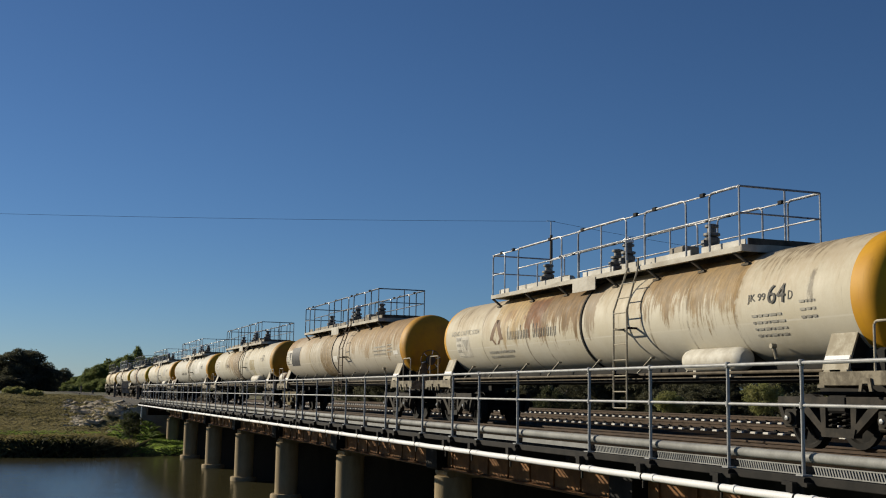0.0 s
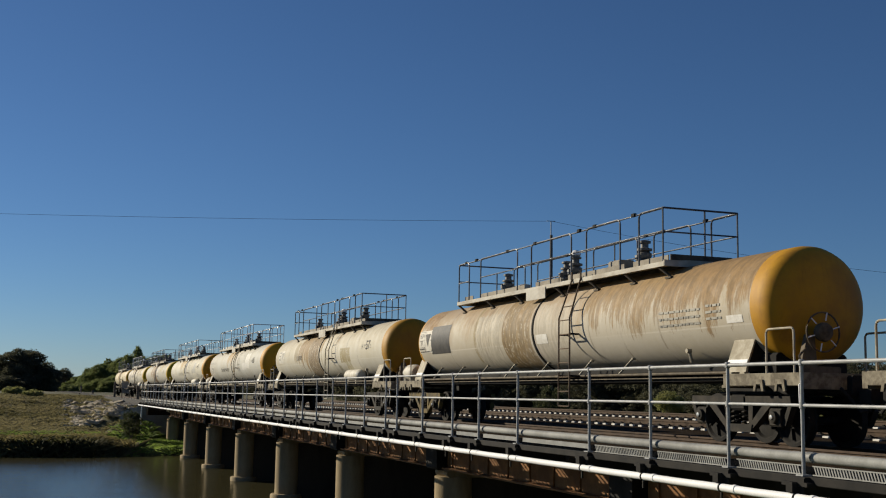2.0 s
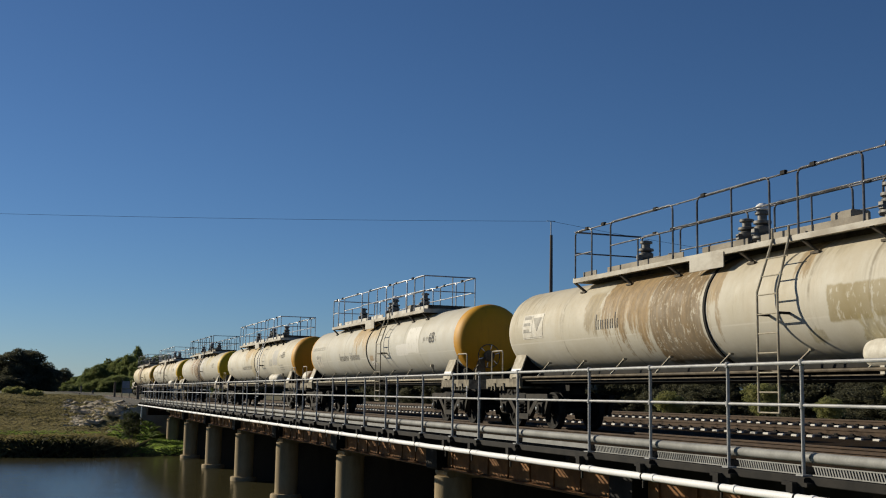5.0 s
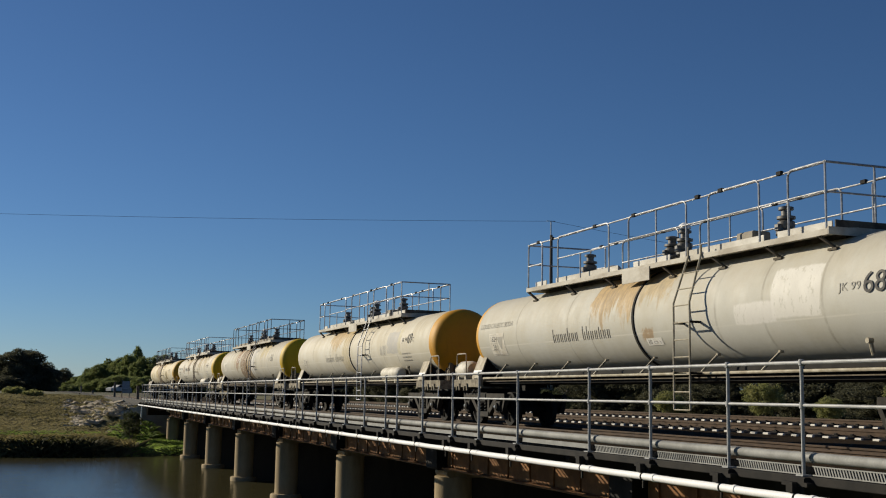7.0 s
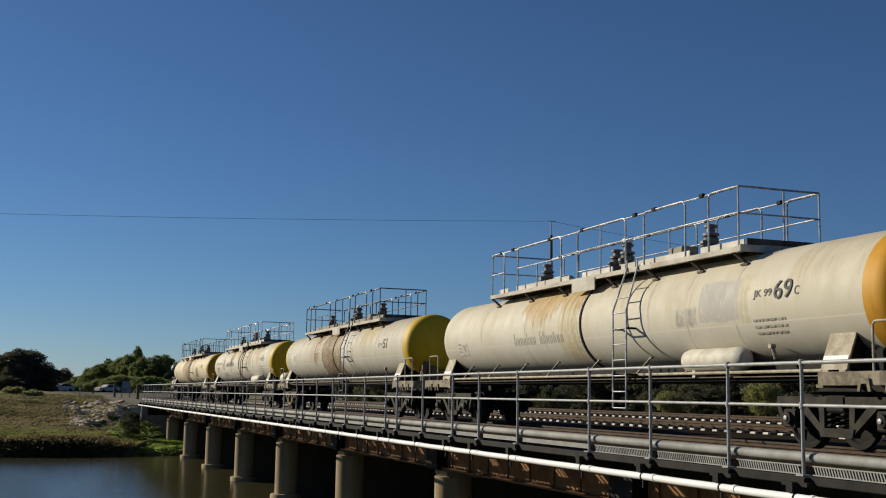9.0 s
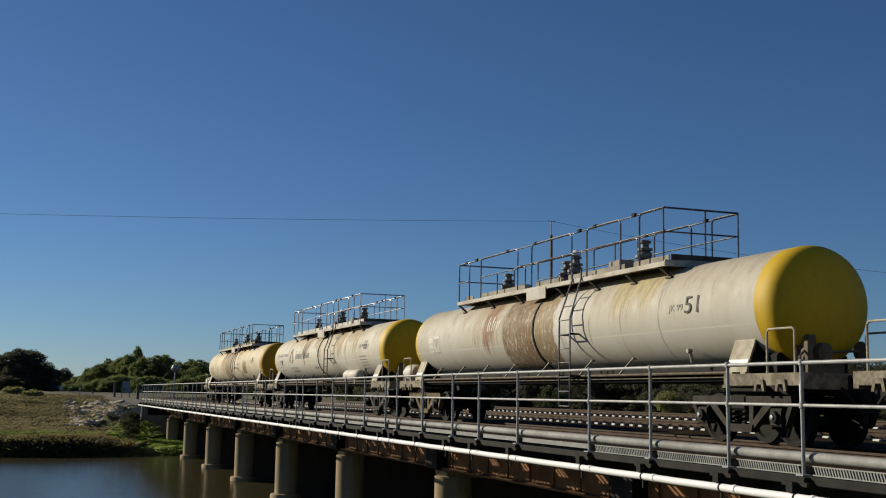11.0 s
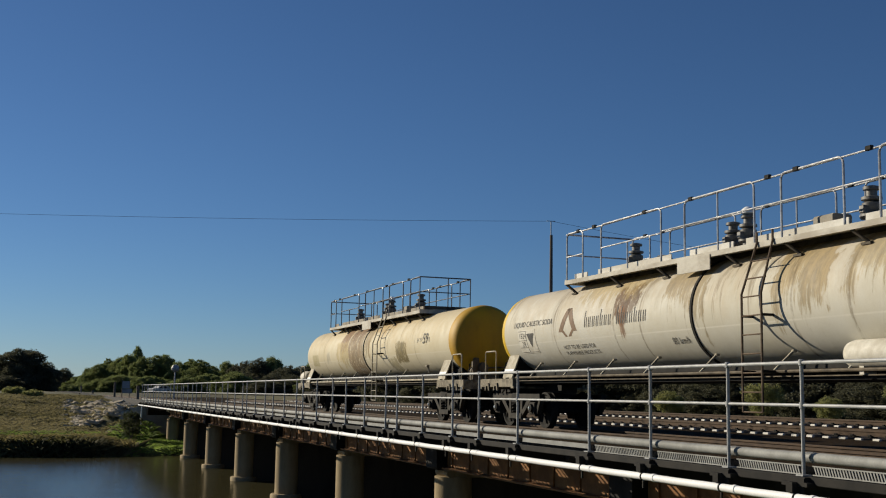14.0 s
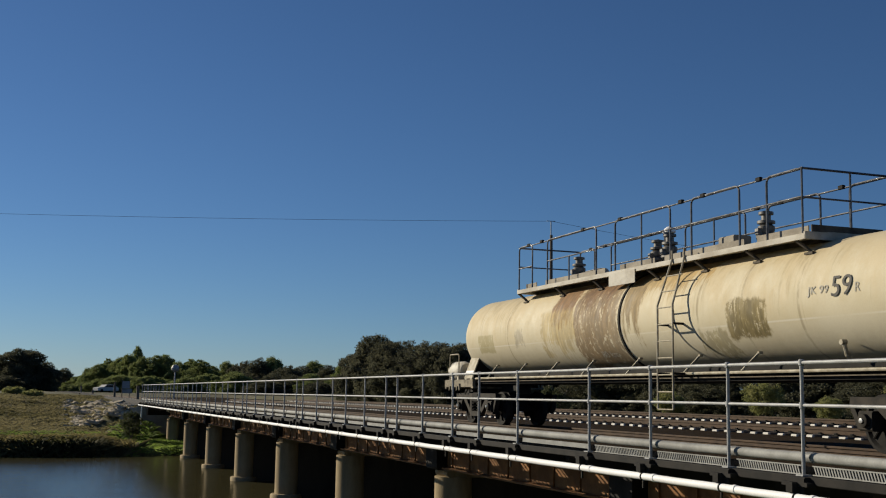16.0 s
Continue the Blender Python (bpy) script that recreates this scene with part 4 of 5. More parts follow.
    for y in (PLAT_B - 0.05, PLAT_A + 0.06):
        part("cross_rail", shared(tone + "cross_rail%.1f" % y, lambda: Build().tube([(-0.9, y, RAIL_TOP), (0.9, y, RAIL_TOP)], 0.021, 8).tube([(-0.9, y, 4.2), (0.9, y, 4.2)], 0.017, 8), rail_mat), parent=plat)
    part("rail_post", shared(tone + "rail_post_mid", lambda: Build().tube([(0.1, PLAT_A + 0.06, PLAT_Z), (0.1, PLAT_A + 0.06, RAIL_TOP)], 0.019, 8), rail_mat), parent=plat)
    part("capacity_board", shared("capacity_board", lambda: Build().box(-0.945, -0.925, -0.50, 0.66, 3.24, 3.53, 0.004), deck_paint, False), parent=plat, label="stained cream board")
    # fittings on the crown
    for y, tall, mat in ((3.70, 0.70, valve_iron), (-0.12, 0.66, valve_iron), (-0.62, 0.74, valve_iron), (-4.05, 0.72, valve_iron)):
        part("valve", shared("valve%.2f" % tall, lambda: valve_mesh(tall), mat), parent=plat, label="dark iron discharge valve").location = (-0.15, y, PLAT_Z + 0.02)
    part("valve_hood", shared("valve_hood", lambda: Build().lathe([(0.10, 0.0), (0.13, 0.02), (0.12, 0.09), (0.06, 0.14), (0.01, 0.15)], (-0.15, -0.62, PLAT_Z + 0.755), "z", 14), white_pipe_paint), parent=plat)
    part("man_lid", shared("man_lid", lambda: Build().lathe([(0.32, 0), (0.32, 0.10), (0.36, 0.11), (0.36, 0.16), (0.25, 0.22), (0.02, 0.25)], (-0.1, -2.6, PLAT_Z + 0.02), "z", 20), deck_paint), parent=plat)
    part("vent_cap", shared("vent_cap", lambda: Build().lathe([(0.2, 0), (0.2, 0.18), (0.14, 0.26), (0.02, 0.28)], (-0.2, 2.4, PLAT_Z + 0.02), "z", 16), deck_paint), parent=plat)
    part("fitting_box", shared("fitting_box", lambda: Build().box(-0.5, -0.1, -3.5, -3.0, PLAT_Z + 0.02, PLAT_Z + 0.34, 0.03), toe_paint), parent=plat)
    # ladder
    steps = spec["ladder"]
    lad = part("ladder", shared("ladder" + steps.name, lambda: Build().tube([(-1.28, -2.0, 0.58), (-1.28, -2.0, 2.62), (-0.94, -2.0, 3.56), (-0.94, -2.0, 3.75)], 0.022, 8).tube([(-1.28, -2.57, 0.58), (-1.28, -2.57, 2.62), (-0.94, -2.46, 3.56), (-0.94, -2.46, 3.75)], 0.022, 8), steps), parent=wagon, label="steel ladder up to the catwalk")
    for z in (0.58, 0.92, 1.25, 1.58, 1.91, 2.24, 2.57):
        part("rung", shared("rung" + steps.name, lambda: Build().tube([(0, -2.0, 0), (0, -2.57, 0)], 0.014, 6), steps), parent=lad).location = (-1.28, 0, z)
    for z in (2.9, 3.22):
        part("rung", shared("rung" + steps.name, None, None), parent=lad).location = (-1.28 + 0.34 * (z - 2.62) / 0.94, 0, z)
    for y in (-2.0, -2.57):
        for z, x in ((2.22, -1.04), (1.25, -0.9)):
            part("ladder_bracket", shared("ladder_bracket%.2f" % z, lambda: Build().box(-1.29, x, -0.02, 0.02, z, z + 0.045), black_steel, False), parent=lad).location = (0, y, 0)
    # running gear
    sets = make_bogie(wagon, -AXLE_Y, spec["bogie"]) + make_bogie(wagon, AXLE_Y, spec["bogie2"])
    # writing
    spec["marks"](tank)
    return wagon, sets

CREAM, GREY_WHITE, TAN = (0.66, 0.62, 0.52), (0.62, 0.62, 0.57), (0.52, 0.43, 0.31)
DUST, RUST, RED = (0.42, 0.31, 0.18), (0.22, 0.10, 0.045), (0.26, 0.075, 0.05)
YELLOW, YELLOW_WORN = (0.74, 0.42, 0.012), (0.62, 0.34, 0.02)
black_panel = mottled("black_panel", (0.03, 0.03, 0.032), (0.06, 0.055, 0.05), 4, 0.6)


def number(tank, lead, big, tail, y=-6.55, s=0.10, ink_=None):
    m = ink_ or ink
    tank_words(lead, y, s - 0.02, 0.17, 0.52, m, tank)
    tank_words(big, y - 0.60, s + 0.03, 0.33, 0.48, m if m is not pale_ink else ink, tank)
    if tail:
        tank_words(tail, y - 1.15, s - 0.02, 0.15, 0.12, m, tank)


def marks_64(tank):
    number(tank, "JK 99", "64", "D")
    tank_words("LIQUID CAUSTIC SODA", 8.5, 0.12, 0.16, 2.2, pale_ink, tank, 0.2)
    name_bars(4.3, 3.05, -0.02, 0.36, ink, tank)
    emblem(5.05, 0.05, 0.9, brown_ink, tank)
    placard_on(8.15, -0.28, 1.05, 0.62, tank)
    bars([(5.75, 1.7, -0.50, 0.09), (5.75, 1.5, -0.64, 0.09)], pale_ink, tank)
    bars([(-6.65, 0.9, -0.22 - 0.12 * k, 0.06) for k in range(4)] + [(-8.0, 0.4, -0.05 - 0.13 * k, 0.06) for k in range(3)], pale_ink, tank)


def marks_tan(tank):
    placard_on(8.85, 0.0, 1.15, 0.72, tank, lines=0, mark=ink)
    bars([(8.80, 0.5, -0.22, 0.07), (8.80, 0.9, -0.31, 0.05)], ink, tank)
    tank_words("1824", 8.80, 0.20, 0.14, 0.42, ink, tank)
    tank_words("2R", 8.70, -0.02, 0.14, 0.22, ink, tank)
    placard_on(7.75, 0.03, 1.7, 0.88, tank, black_panel)
    bars([(-6.2, 1.5, 0.02 - 0.13 * k, 0.06) for k in range(3)] + [(-7.9, 0.5, 0.06 - 0.12 * k, 0.06) for k in range(3)], pale_ink, tank)
    part("placard", tank_sheet(Build(), -8.55, -9.05, -0.30, -0.16, 0.006), white_ink, tank)
    part("placard", tank_sheet(Build(), -0.2, -0.85, -0.38, -0.14, 0.006), white_ink, tank)


def marks_57(tank):
    number(tank, "JK 99", "57", "L", -6.78, 0.13, pale_ink)
    placard_on(8.4, 0.08, 1.2, 0.62, tank)
    name_bars(4.4, 1.1, 0.0, 0.34, ink, tank, (1.0, 0.62, 0.62, 0.62, 1.0))


def marks_68(tank):
    number(tank, "JK 99", "68", "Q", ink_=pale_ink)
    name_bars(3.95, 2.95, -0.22, 0.32, ink, tank)
    tank_words("LIQUID CAUSTIC SODA", 8.6, 0.22, 0.16, 2.2, pale_ink, tank, 0.2)
    placard_on(7.95, -0.30, 1.0, 0.62, tank, lines=0)
    tank_words("1824", 7.85, -0.14, 0.15, 0.42, ink, tank)
    tank_words("2R", 7.75, -0.36, 0.15, 0.22, ink, tank)
    part("placard", tank_sheet(Build(), -0.42, -1.02, -0.63, -0.46, 0.006), white_ink, tank)
    tank_words("80 km/h", -0.48, -0.545, 0.10, 0.46, ink, tank)


def marks_69(tank):
    number(tank, "JK 99", "69", "C", -6.75, 0.17)
    name_bars(3.85, 2.95, -0.22, 0.32, pale_ink, tank)
    placard_on(8.0, -0.35, 0.7, 0.40, tank)
    bars([(-6.7, 0.9, -0.30 - 0.12 * k, 0.06) for k in range(3)], pale_ink, tank)


def marks_51(tank):
    number(tank, "JK 99", "51", "", ink_=pale_ink)
    name_bars(3.1, 0.95, 0.30, 0.42, white_ink, tank, (1.0, 1.0, 0.62))
    placard_on(7.95, -0.12, 0.95, 0.55, tank, lines=0)


def marks_66(tank):
    number(tank, "JK 99", "66", "V", -6.66, 0.15)
    tank_words("LIQUID CAUSTIC SODA", 8.5, 0.14, 0.16, 2.3, ink, tank, 0.2)
    name_bars(4.5, 2.85, 0.10, 0.38, ink, tank)
    emblem(5.35, 0.08, 0.9, brown_ink, tank)
    placard_on(8.25, -0.30, 1.05, 0.62, tank, lines=0, mark=ink)
    tank_words("1824", 8.15, -0.14, 0.14, 0.40, ink, tank)
    tank_words("2R", 8.05, -0.36, 0.14, 0.22, ink, tank)
    tank_words("NOT TO BE USED FOR", 5.75, -0.52, 0.10, 1.6, ink, tank)
    tank_words("FLAMMABLE PRODUCTS", 5.75, -0.68, 0.10, 1.7, ink, tank)
    tank_words("80 km/h", 0.85, -0.56, 0.15, 0.62, ink, tank)
    bars([(-6.6, 0.9, -0.25 - 0.12 * k, 0.06) for k in range(5)], pale_ink, tank)


def marks_59(tank):
    number(tank, "JK 99", "59", "R", -6.4, 0.10, pale_ink)
    tank_words("80 km", 1.2, -0.78, 0.18, 0.7, pale_ink, tank)


PAINT_OUT = (0.34, 0.30, 0.22)
BROWN, TAWNY, SPLASH = (0.165, 0.090, 0.030), (0.30, 0.19, 0.07), (0.175, 0.066, 0.014)
RAW = cream_frame
WAGONS = [
    dict(label="cream tank wagon with rust runs, yellow end and catwalk, number 64", base=(0.56, 0.52, 0.42), dust=(0.36, 0.26, 0.15), amount=0.5, streak=0.8, near=9.25, far=8.86, pipe=dirty_frame, far_yellow=True, cap=(0.58, 0.30, 0.007), cap2=(0.50, 0.24, 0.012), wheel=False, vessel="side", bogie=bogie_steel, bogie2=bogie_steel, marks=marks_64, rails=worn_rail_paint, ladder=RAW,
         patches=[(0.02, 5.2, -0.7, 1.1, (0.38, 0.24, 0.0748), 0.7, 0.3, 0.5), (0.05, 2.3, -0.75, 1.1, BROWN, 0.85, 0.10, 0.55), (2.35, 3.0, -0.35, 0.74, (0.15, 0.052, 0.011), 0.95, 0.14, 0.4), (2.1, 3.25, -0.55, 0.80, SPLASH, 0.95, 0.15, 0.5), (3.9, 4.5, 0.1, 0.62, (0.26, 0.14, 0.0408), 0.7, 0.15, 0.5), (-0.7, -0.05, -0.7, 1.1, BROWN, 0.6, 0.1, 0.5), (-4.6, -2.7, -0.6, 1.1, (0.23, 0.135, 0.0422), 0.8, 0.15, 0.55), (-6.2, -4.6, -0.7, 1.1, (0.27, 0.165, 0.0544), 0.8, 0.12, 0.6), (-8.34, -8.22, -0.1, 0.45, (0.1, 0.085, 0.07), 0.7, 0.06, 0)]),
    dict(label="tan dust-coated tank wagon with brake wheel and yellow end", base=(0.46, 0.415, 0.335), dust=(0.275, 0.160, 0.060), amount=0.62, streak=0.3, near=9.30, far=8.62, pipe=dirty_frame, far_yellow=True, cap=(0.50, 0.255, 0.008), cap2=(0.34, 0.16, 0.018), wheel=True, vessel="end", bogie=bogie_steel, bogie2=yellow_bogie, marks=marks_tan, rails=dark_rail_paint, ladder=rusty_ladder,
         patches=[(2.1, 3.9, -1.0, 0.55, (0.46, 0.415, 0.33), 0.75, 0.06, 0), (0.15, 1.97, -0.95, 1.1, (0.225, 0.142, 0.0476), 0.9, 0.04, 0), (7.6, 9.4, 0.35, 1.1, (0.27, 0.15, 0.05), 0.8, 0.25, 0), (-6.1, -2.7, -0.5, 1.1, (0.27, 0.165, 0.0578), 0.75, 0.2, 0.4), (-9.4, -6.1, -0.6, 1.1, (0.25, 0.145, 0.0476), 0.8, 0.2, 0.4), (-1.9, -0.1, -0.8, 0.6, (0.45, 0.4, 0.32), 0.6, 0.10, 0), (3.88, 4.05, -0.8, 0.9, (0.25, 0.19, 0.0816), 0.7, 0.06, 0)]),
    dict(label="cream tank wagon with brown painted-over patches, number 57", base=(0.53, 0.50, 0.42), dust=(0.40, 0.32, 0.20), amount=0.35, streak=0.4, near=9.42, far=8.95, pipe=dirty_frame, far_yellow=False, cap=(0.40, 0.205, 0.008), cap2=(0.31, 0.15, 0.014), wheel=False, vessel="side", bogie=bogie_steel, bogie2=bogie_steel, marks=marks_57, rails=dark_rail_paint, ladder=RAW,
         patches=[(0.1, 1.98, -0.95, 0.95, (0.185, 0.112, 0.0374), 0.92, 0.05, 0), (2.0, 4.1, -0.9, 1.0, (0.26, 0.158, 0.051), 0.85, 0.12, 0.4), (4.2, 4.9, -0.5, 0.7, (0.28, 0.2, 0.0816), 0.6, 0.15, 0.5), (-0.5, -0.05, -0.8, 1.0, TAWNY, 0.7, 0.08, 0.4), (-5.05, -3.55, -0.42, 0.15, (0.26, 0.205, 0.0918), 0.95, 0.03, 0), (-4.95, -4.15, -0.75, -0.36, (0.3, 0.25, 0.116), 0.7, 0.12, 0), (-3.3, -2.9, -0.75, -0.5, (0.3, 0.25, 0.122), 0.6, 0.06, 0), (-3.0, -2.6, 0.0, 1.0, TAWNY, 0.7, 0.1, 0.6)]),
    dict(label="grey-white tank wagon with a white repainted patch, number 68", base=(0.485, 0.475, 0.425), dust=(0.42, 0.35, 0.25), amount=0.25, streak=0.12, near=9.40, far=8.62, pipe=cream_frame, far_yellow=True, cap=(0.56, 0.275, 0.008), cap2=(0.48, 0.235, 0.012), wheel=True, vessel="end", bogie=bogie_steel, bogie2=bogie_steel, marks=marks_68, rails=worn_rail_paint, ladder=RAW,
         patches=[(-6.1, -4.8, -0.3, 0.55, (0.66, 0.64, 0.59), 0.9, 0.02, 0), (-4.9, -3.7, -0.35, 0.02, (0.64, 0.62, 0.58), 0.9, 0.02, 0), (0.02, 2.0, -0.3, 1.1, (0.42, 0.265, 0.0884), 0.75, 0.12, 0.5), (-1.3, -0.05, -0.1, 1.1, (0.42, 0.29, 0.116), 0.6, 0.2, 0.5), (-0.75, -0.35, -0.5, -0.25, (0.3, 0.17, 0.0544), 0.7, 0.1, 0)]),
    dict(label="cream-white tank wagon with a grey patch, number 69", base=(0.55, 0.525, 0.45), dust=(0.44, 0.35, 0.22), amount=0.3, streak=0.2, near=9.55, far=8.82, pipe=cream_frame, far_yellow=False, cap=(0.52, 0.255, 0.008), cap2=(0.44, 0.21, 0.012), wheel=False, vessel="side", bogie=bogie_steel, bogie2=bogie_steel, marks=marks_69, rails=worn_rail_paint, ladder=worn_rail_paint,
         patches=[(-6.3, -5.0, -0.25, 0.5, (0.37, 0.36, 0.34), 0.9, 0.03, 0), (-4.9, -4.2, -0.3, 0.05, (0.36, 0.35, 0.32), 0.7, 0.05, 0), (0.02, 3.6, -0.1, 1.1, (0.42, 0.27, 0.0884), 0.75, 0.2, 0.5), (0.1, 1.2, -0.8, 0.9, (0.42, 0.33, 0.15), 0.55, 0.1, 0), (-6.6, -6.3, -0.3, 0.6, (0.42, 0.36, 0.15), 0.5, 0.1, 0)]),
    dict(label="grey-cream tank wagon with a rusty band and red runs, number 51", base=(0.47, 0.45, 0.39), dust=(0.36, 0.30, 0.21), amount=0.4, streak=0.35, near=9.40, far=8.95, pipe=dirty_frame, far_yellow=True, cap=(0.56, 0.365, 0.006), cap2=(0.48, 0.31, 0.010), wheel=False, vessel="end", bogie=bogie_steel, bogie2=yellow_bogie, marks=marks_51, rails=dark_rail_paint, ladder=dark_rail_paint,
         patches=[(0.05, 1.95, -0.98, 1.1, (0.185, 0.105, 0.0374), 0.92, 0.06, 0), (-1.2, -0.05, -0.9, 1.0, (0.22, 0.138, 0.0476), 0.9, 0.10, 0), (-2.4, -1.25, -0.6, 0.8, (0.52, 0.51, 0.5), 0.7, 0.12, 0), (2.55, 3.35, -0.45, 0.85, (0.2, 0.052, 0.0245), 0.9, 0.12, 0.5), (2.3, 4.2, -0.6, 0.9, (0.33, 0.235, 0.119), 0.5, 0.2, 0.4), (-6.0, -4.0, -0.2, 1.1, (0.43, 0.335, 0.136), 0.6, 0.25, 0.5)]),
    dict(label="cream tank wagon with rust splash on the name, number 66", base=(0.54, 0.52, 0.455), dust=(0.40, 0.30, 0.18), amount=0.4, streak=0.6, near=9.28, far=8.98, pipe=dirty_frame, far_yellow=True, cap=(0.60, 0.39, 0.006), cap2=(0.52, 0.33, 0.010), wheel=False, vessel="side", bogie=bogie_steel, bogie2=bogie_steel, marks=marks_66, rails=worn_rail_paint, ladder=rusty_ladder,
         patches=[(2.15, 3.15, 0.02, 0.74, (0.11, 0.052, 0.015), 1.0, 0.18, 0), (2.45, 2.95, -0.1, 0.66, (0.085, 0.038, 0.012), 0.9, 0.12, 0), (2.62, 2.90, -0.55, 0.3, SPLASH, 0.8, 0.10, 0.4), (0.02, 1.1, -0.3, 1.1, (0.26, 0.18, 0.068), 0.7, 0.15, 0.5), (-0.45, -0.03, -0.8, 1.1, (0.24, 0.17, 0.068), 0.75, 0.08, 0.4), (-4.0, -2.5, -0.7, 1.1, (0.29, 0.205, 0.0816), 0.75, 0.15, 0.55), (-6.2, -4.4, -0.5, 1.1, (0.33, 0.24, 0.0986), 0.6, 0.15, 0.6), (2.0, 5.0, 0.2, 1.1, (0.4, 0.29, 0.109), 0.55, 0.3, 0.5)]),
    dict(label="yellowed cream tank wagon, last of the train, number 59", base=(0.56, 0.50, 0.36), dust=(0.46, 0.34, 0.17), amount=0.4, streak=0.3, near=9.40, far=8.82, pipe=cream_frame, far_yellow=False, cap=(0.50, 0.29, 0.012), cap2=(0.40, 0.225, 0.02), wheel=False, vessel="end", bogie=bogie_steel, bogie2=bogie_steel, marks=marks_59, rails=dark_rail_paint, ladder=RAW,
         patches=[(0.08, 2.2, -0.98, 1.0, (0.185, 0.112, 0.045), 0.92, 0.08, 0), (0.5, 2.0, 0.1, 1.1, (0.16, 0.075, 0.026), 0.7, 0.2, 0.5), (2.3, 3.5, -0.4, 0.95, (0.19, 0.092, 0.028), 0.92, 0.15, 0.6), (2.2, 4.0, -0.9, 0.4, (0.4, 0.29, 0.102), 0.6, 0.2, 0.3), (-0.9, -0.08, -0.7, 1.0, (0.22, 0.145, 0.051), 0.85, 0.12, 0.4), (-5.25, -4.05, -0.60, 0.12, (0.2, 0.155, 0.0612), 0.95, 0.07, 0), (-4.0, -3.0, -0.85, -0.45, (0.26, 0.215, 0.0952), 0.7, 0.18, 0), (7.1, 8.2, -0.5, -0.02, (0.3, 0.255, 0.122), 0.7, 0.02, 0), (5.1, 5.6, -0.35, -0.02, (0.28, 0.25, 0.2), 0.6, 0.12, 0), (-3.2, -0.9, 0.2, 1.1, (0.4, 0.25, 0.068), 0.6, 0.2, 0.5)]),
]
TRAIN = [make_wagon(k, spec) for k, spec in enumerate(WAGONS)]

# ---- trees, poles and small things ----
leaf_dark = foliage("dark_foliage", (0.068, 0.070, 0.044), (0.125, 0.122, 0.075), 0.9)
leaf_green = foliage("green_foliage", (0.115, 0.148, 0.048), (0.23, 0.255, 0.094), 0.5)
leaf_olive = foliage("olive_foliage", (0.20, 0.21, 0.075), (0.31, 0.30, 0.12), 0.8)
bark = mottled("grey_bark", (0.09, 0.075, 0.06), (0.16, 0.135, 0.11), 2, 0.9, 0, 20, 0.5, 0.02, (1, 1, 0.2))


def clump(m, c, size, n, rng):
    """A tuft of small leaves round a point."""
    for _ in range(n):
        d = Vector((rng.gauss(0, 1), rng.gauss(0, 1), rng.gauss(0, 0.8)))
        p = c + d.normalized() * size * rng.uniform(0.3, 1.0)
        a = Vector((rng.uniform(-1, 1), rng.uniform(-1, 1), rng.uniform(-1, 1))).normalized()
        b = a.cross(Vector((rng.uniform(-1, 1), rng.uniform(-1, 1), rng.uniform(-1, 1)))).normalized()
        s = size * rng.uniform(0.13, 0.28)
        k = len(m.v)
        m.v += [tuple(p - a * s), tuple(p + b * s * 0.6), tuple(p + a * s), tuple(p - b * s * 0.6)]
        m.f.append((k, k + 1, k + 2, k + 3))


@functools.cache
def tree_meshes(key, tall, wide, seed, leaves, clumps=1100, per=60, low=0.18, loose=1.0):
    rng = random.Random(seed)
    trunk = Build()
    tips = []
    bend = Vector((rng.uniform(-0.4, 0.4), rng.uniform(-0.4, 0.4), 0))
    trunk.tube([(0, 0, -0.4), tuple(bend * 0.4 + Vector((0, 0, tall * 0.2))), tuple(bend + Vector((0, 0, tall * 0.45))), tuple(bend * 1.2 + Vector((0, 0, tall * 0.72)))], tall * 0.028, 8, tall * 0.008)
    for k in range(9):
        a, h = rng.uniform(0, 6.28), tall * rng.uniform(0.18, 0.6)
        r = wide * rng.uniform(0.25, 0.45)
        end = Vector((r * math.cos(a), r * math.sin(a), h + tall * rng.uniform(0.12, 0.30)))
        trunk.tube([tuple(bend * h / tall * 2 + Vector((0, 0, h))), tuple(end * 0.5 + Vector((0, 0, h * 0.5 + 0.03 * tall))), tuple(end)], tall * 0.011, 5, tall * 0.003)
        tips.append(end)
    crown = Build()
    # overlapping rounded lobes, widest below the middle, give the crown a full but uneven outline
    lobes = []
    count = 17
    for k in range(count):
        u = (k + 0.5) / count
        a = k * 2.4 + rng.uniform(-0.3, 0.3)
        out = wide * 0.33 * math.sin(math.pi * (0.30 + 0.66 * u)) * rng.uniform(0.75, 1.12)
        lobes.append((Vector((out * math.cos(a), out * math.sin(a), tall * (low + 0.10 + (0.76 - low) * u))), wide * rng.uniform(0.13, 0.20), tall * rng.uniform(0.11, 0.16)))
    lobes.append((Vector((bend.x, bend.y, tall * 0.50)), wide * 0.26, tall * 0.26))
    for k in range(clumps):
        c, rw, rh = lobes[k % len(lobes)]
        d = Vector((rng.gauss(0, 1), rng.gauss(0, 1), rng.gauss(0, 1))).normalized() * rng.uniform(0.45, 1.0) ** 0.5
        p = c + Vector((d.x * rw, d.y * rw, d.z * rh)) * loose
        clump(crown, p, wide * rng.uniform(0.03, 0.055), per, rng)
    return shared("trunk" + key, lambda: trunk, bark), shared("crown" + key, lambda: crown, leaves, False)


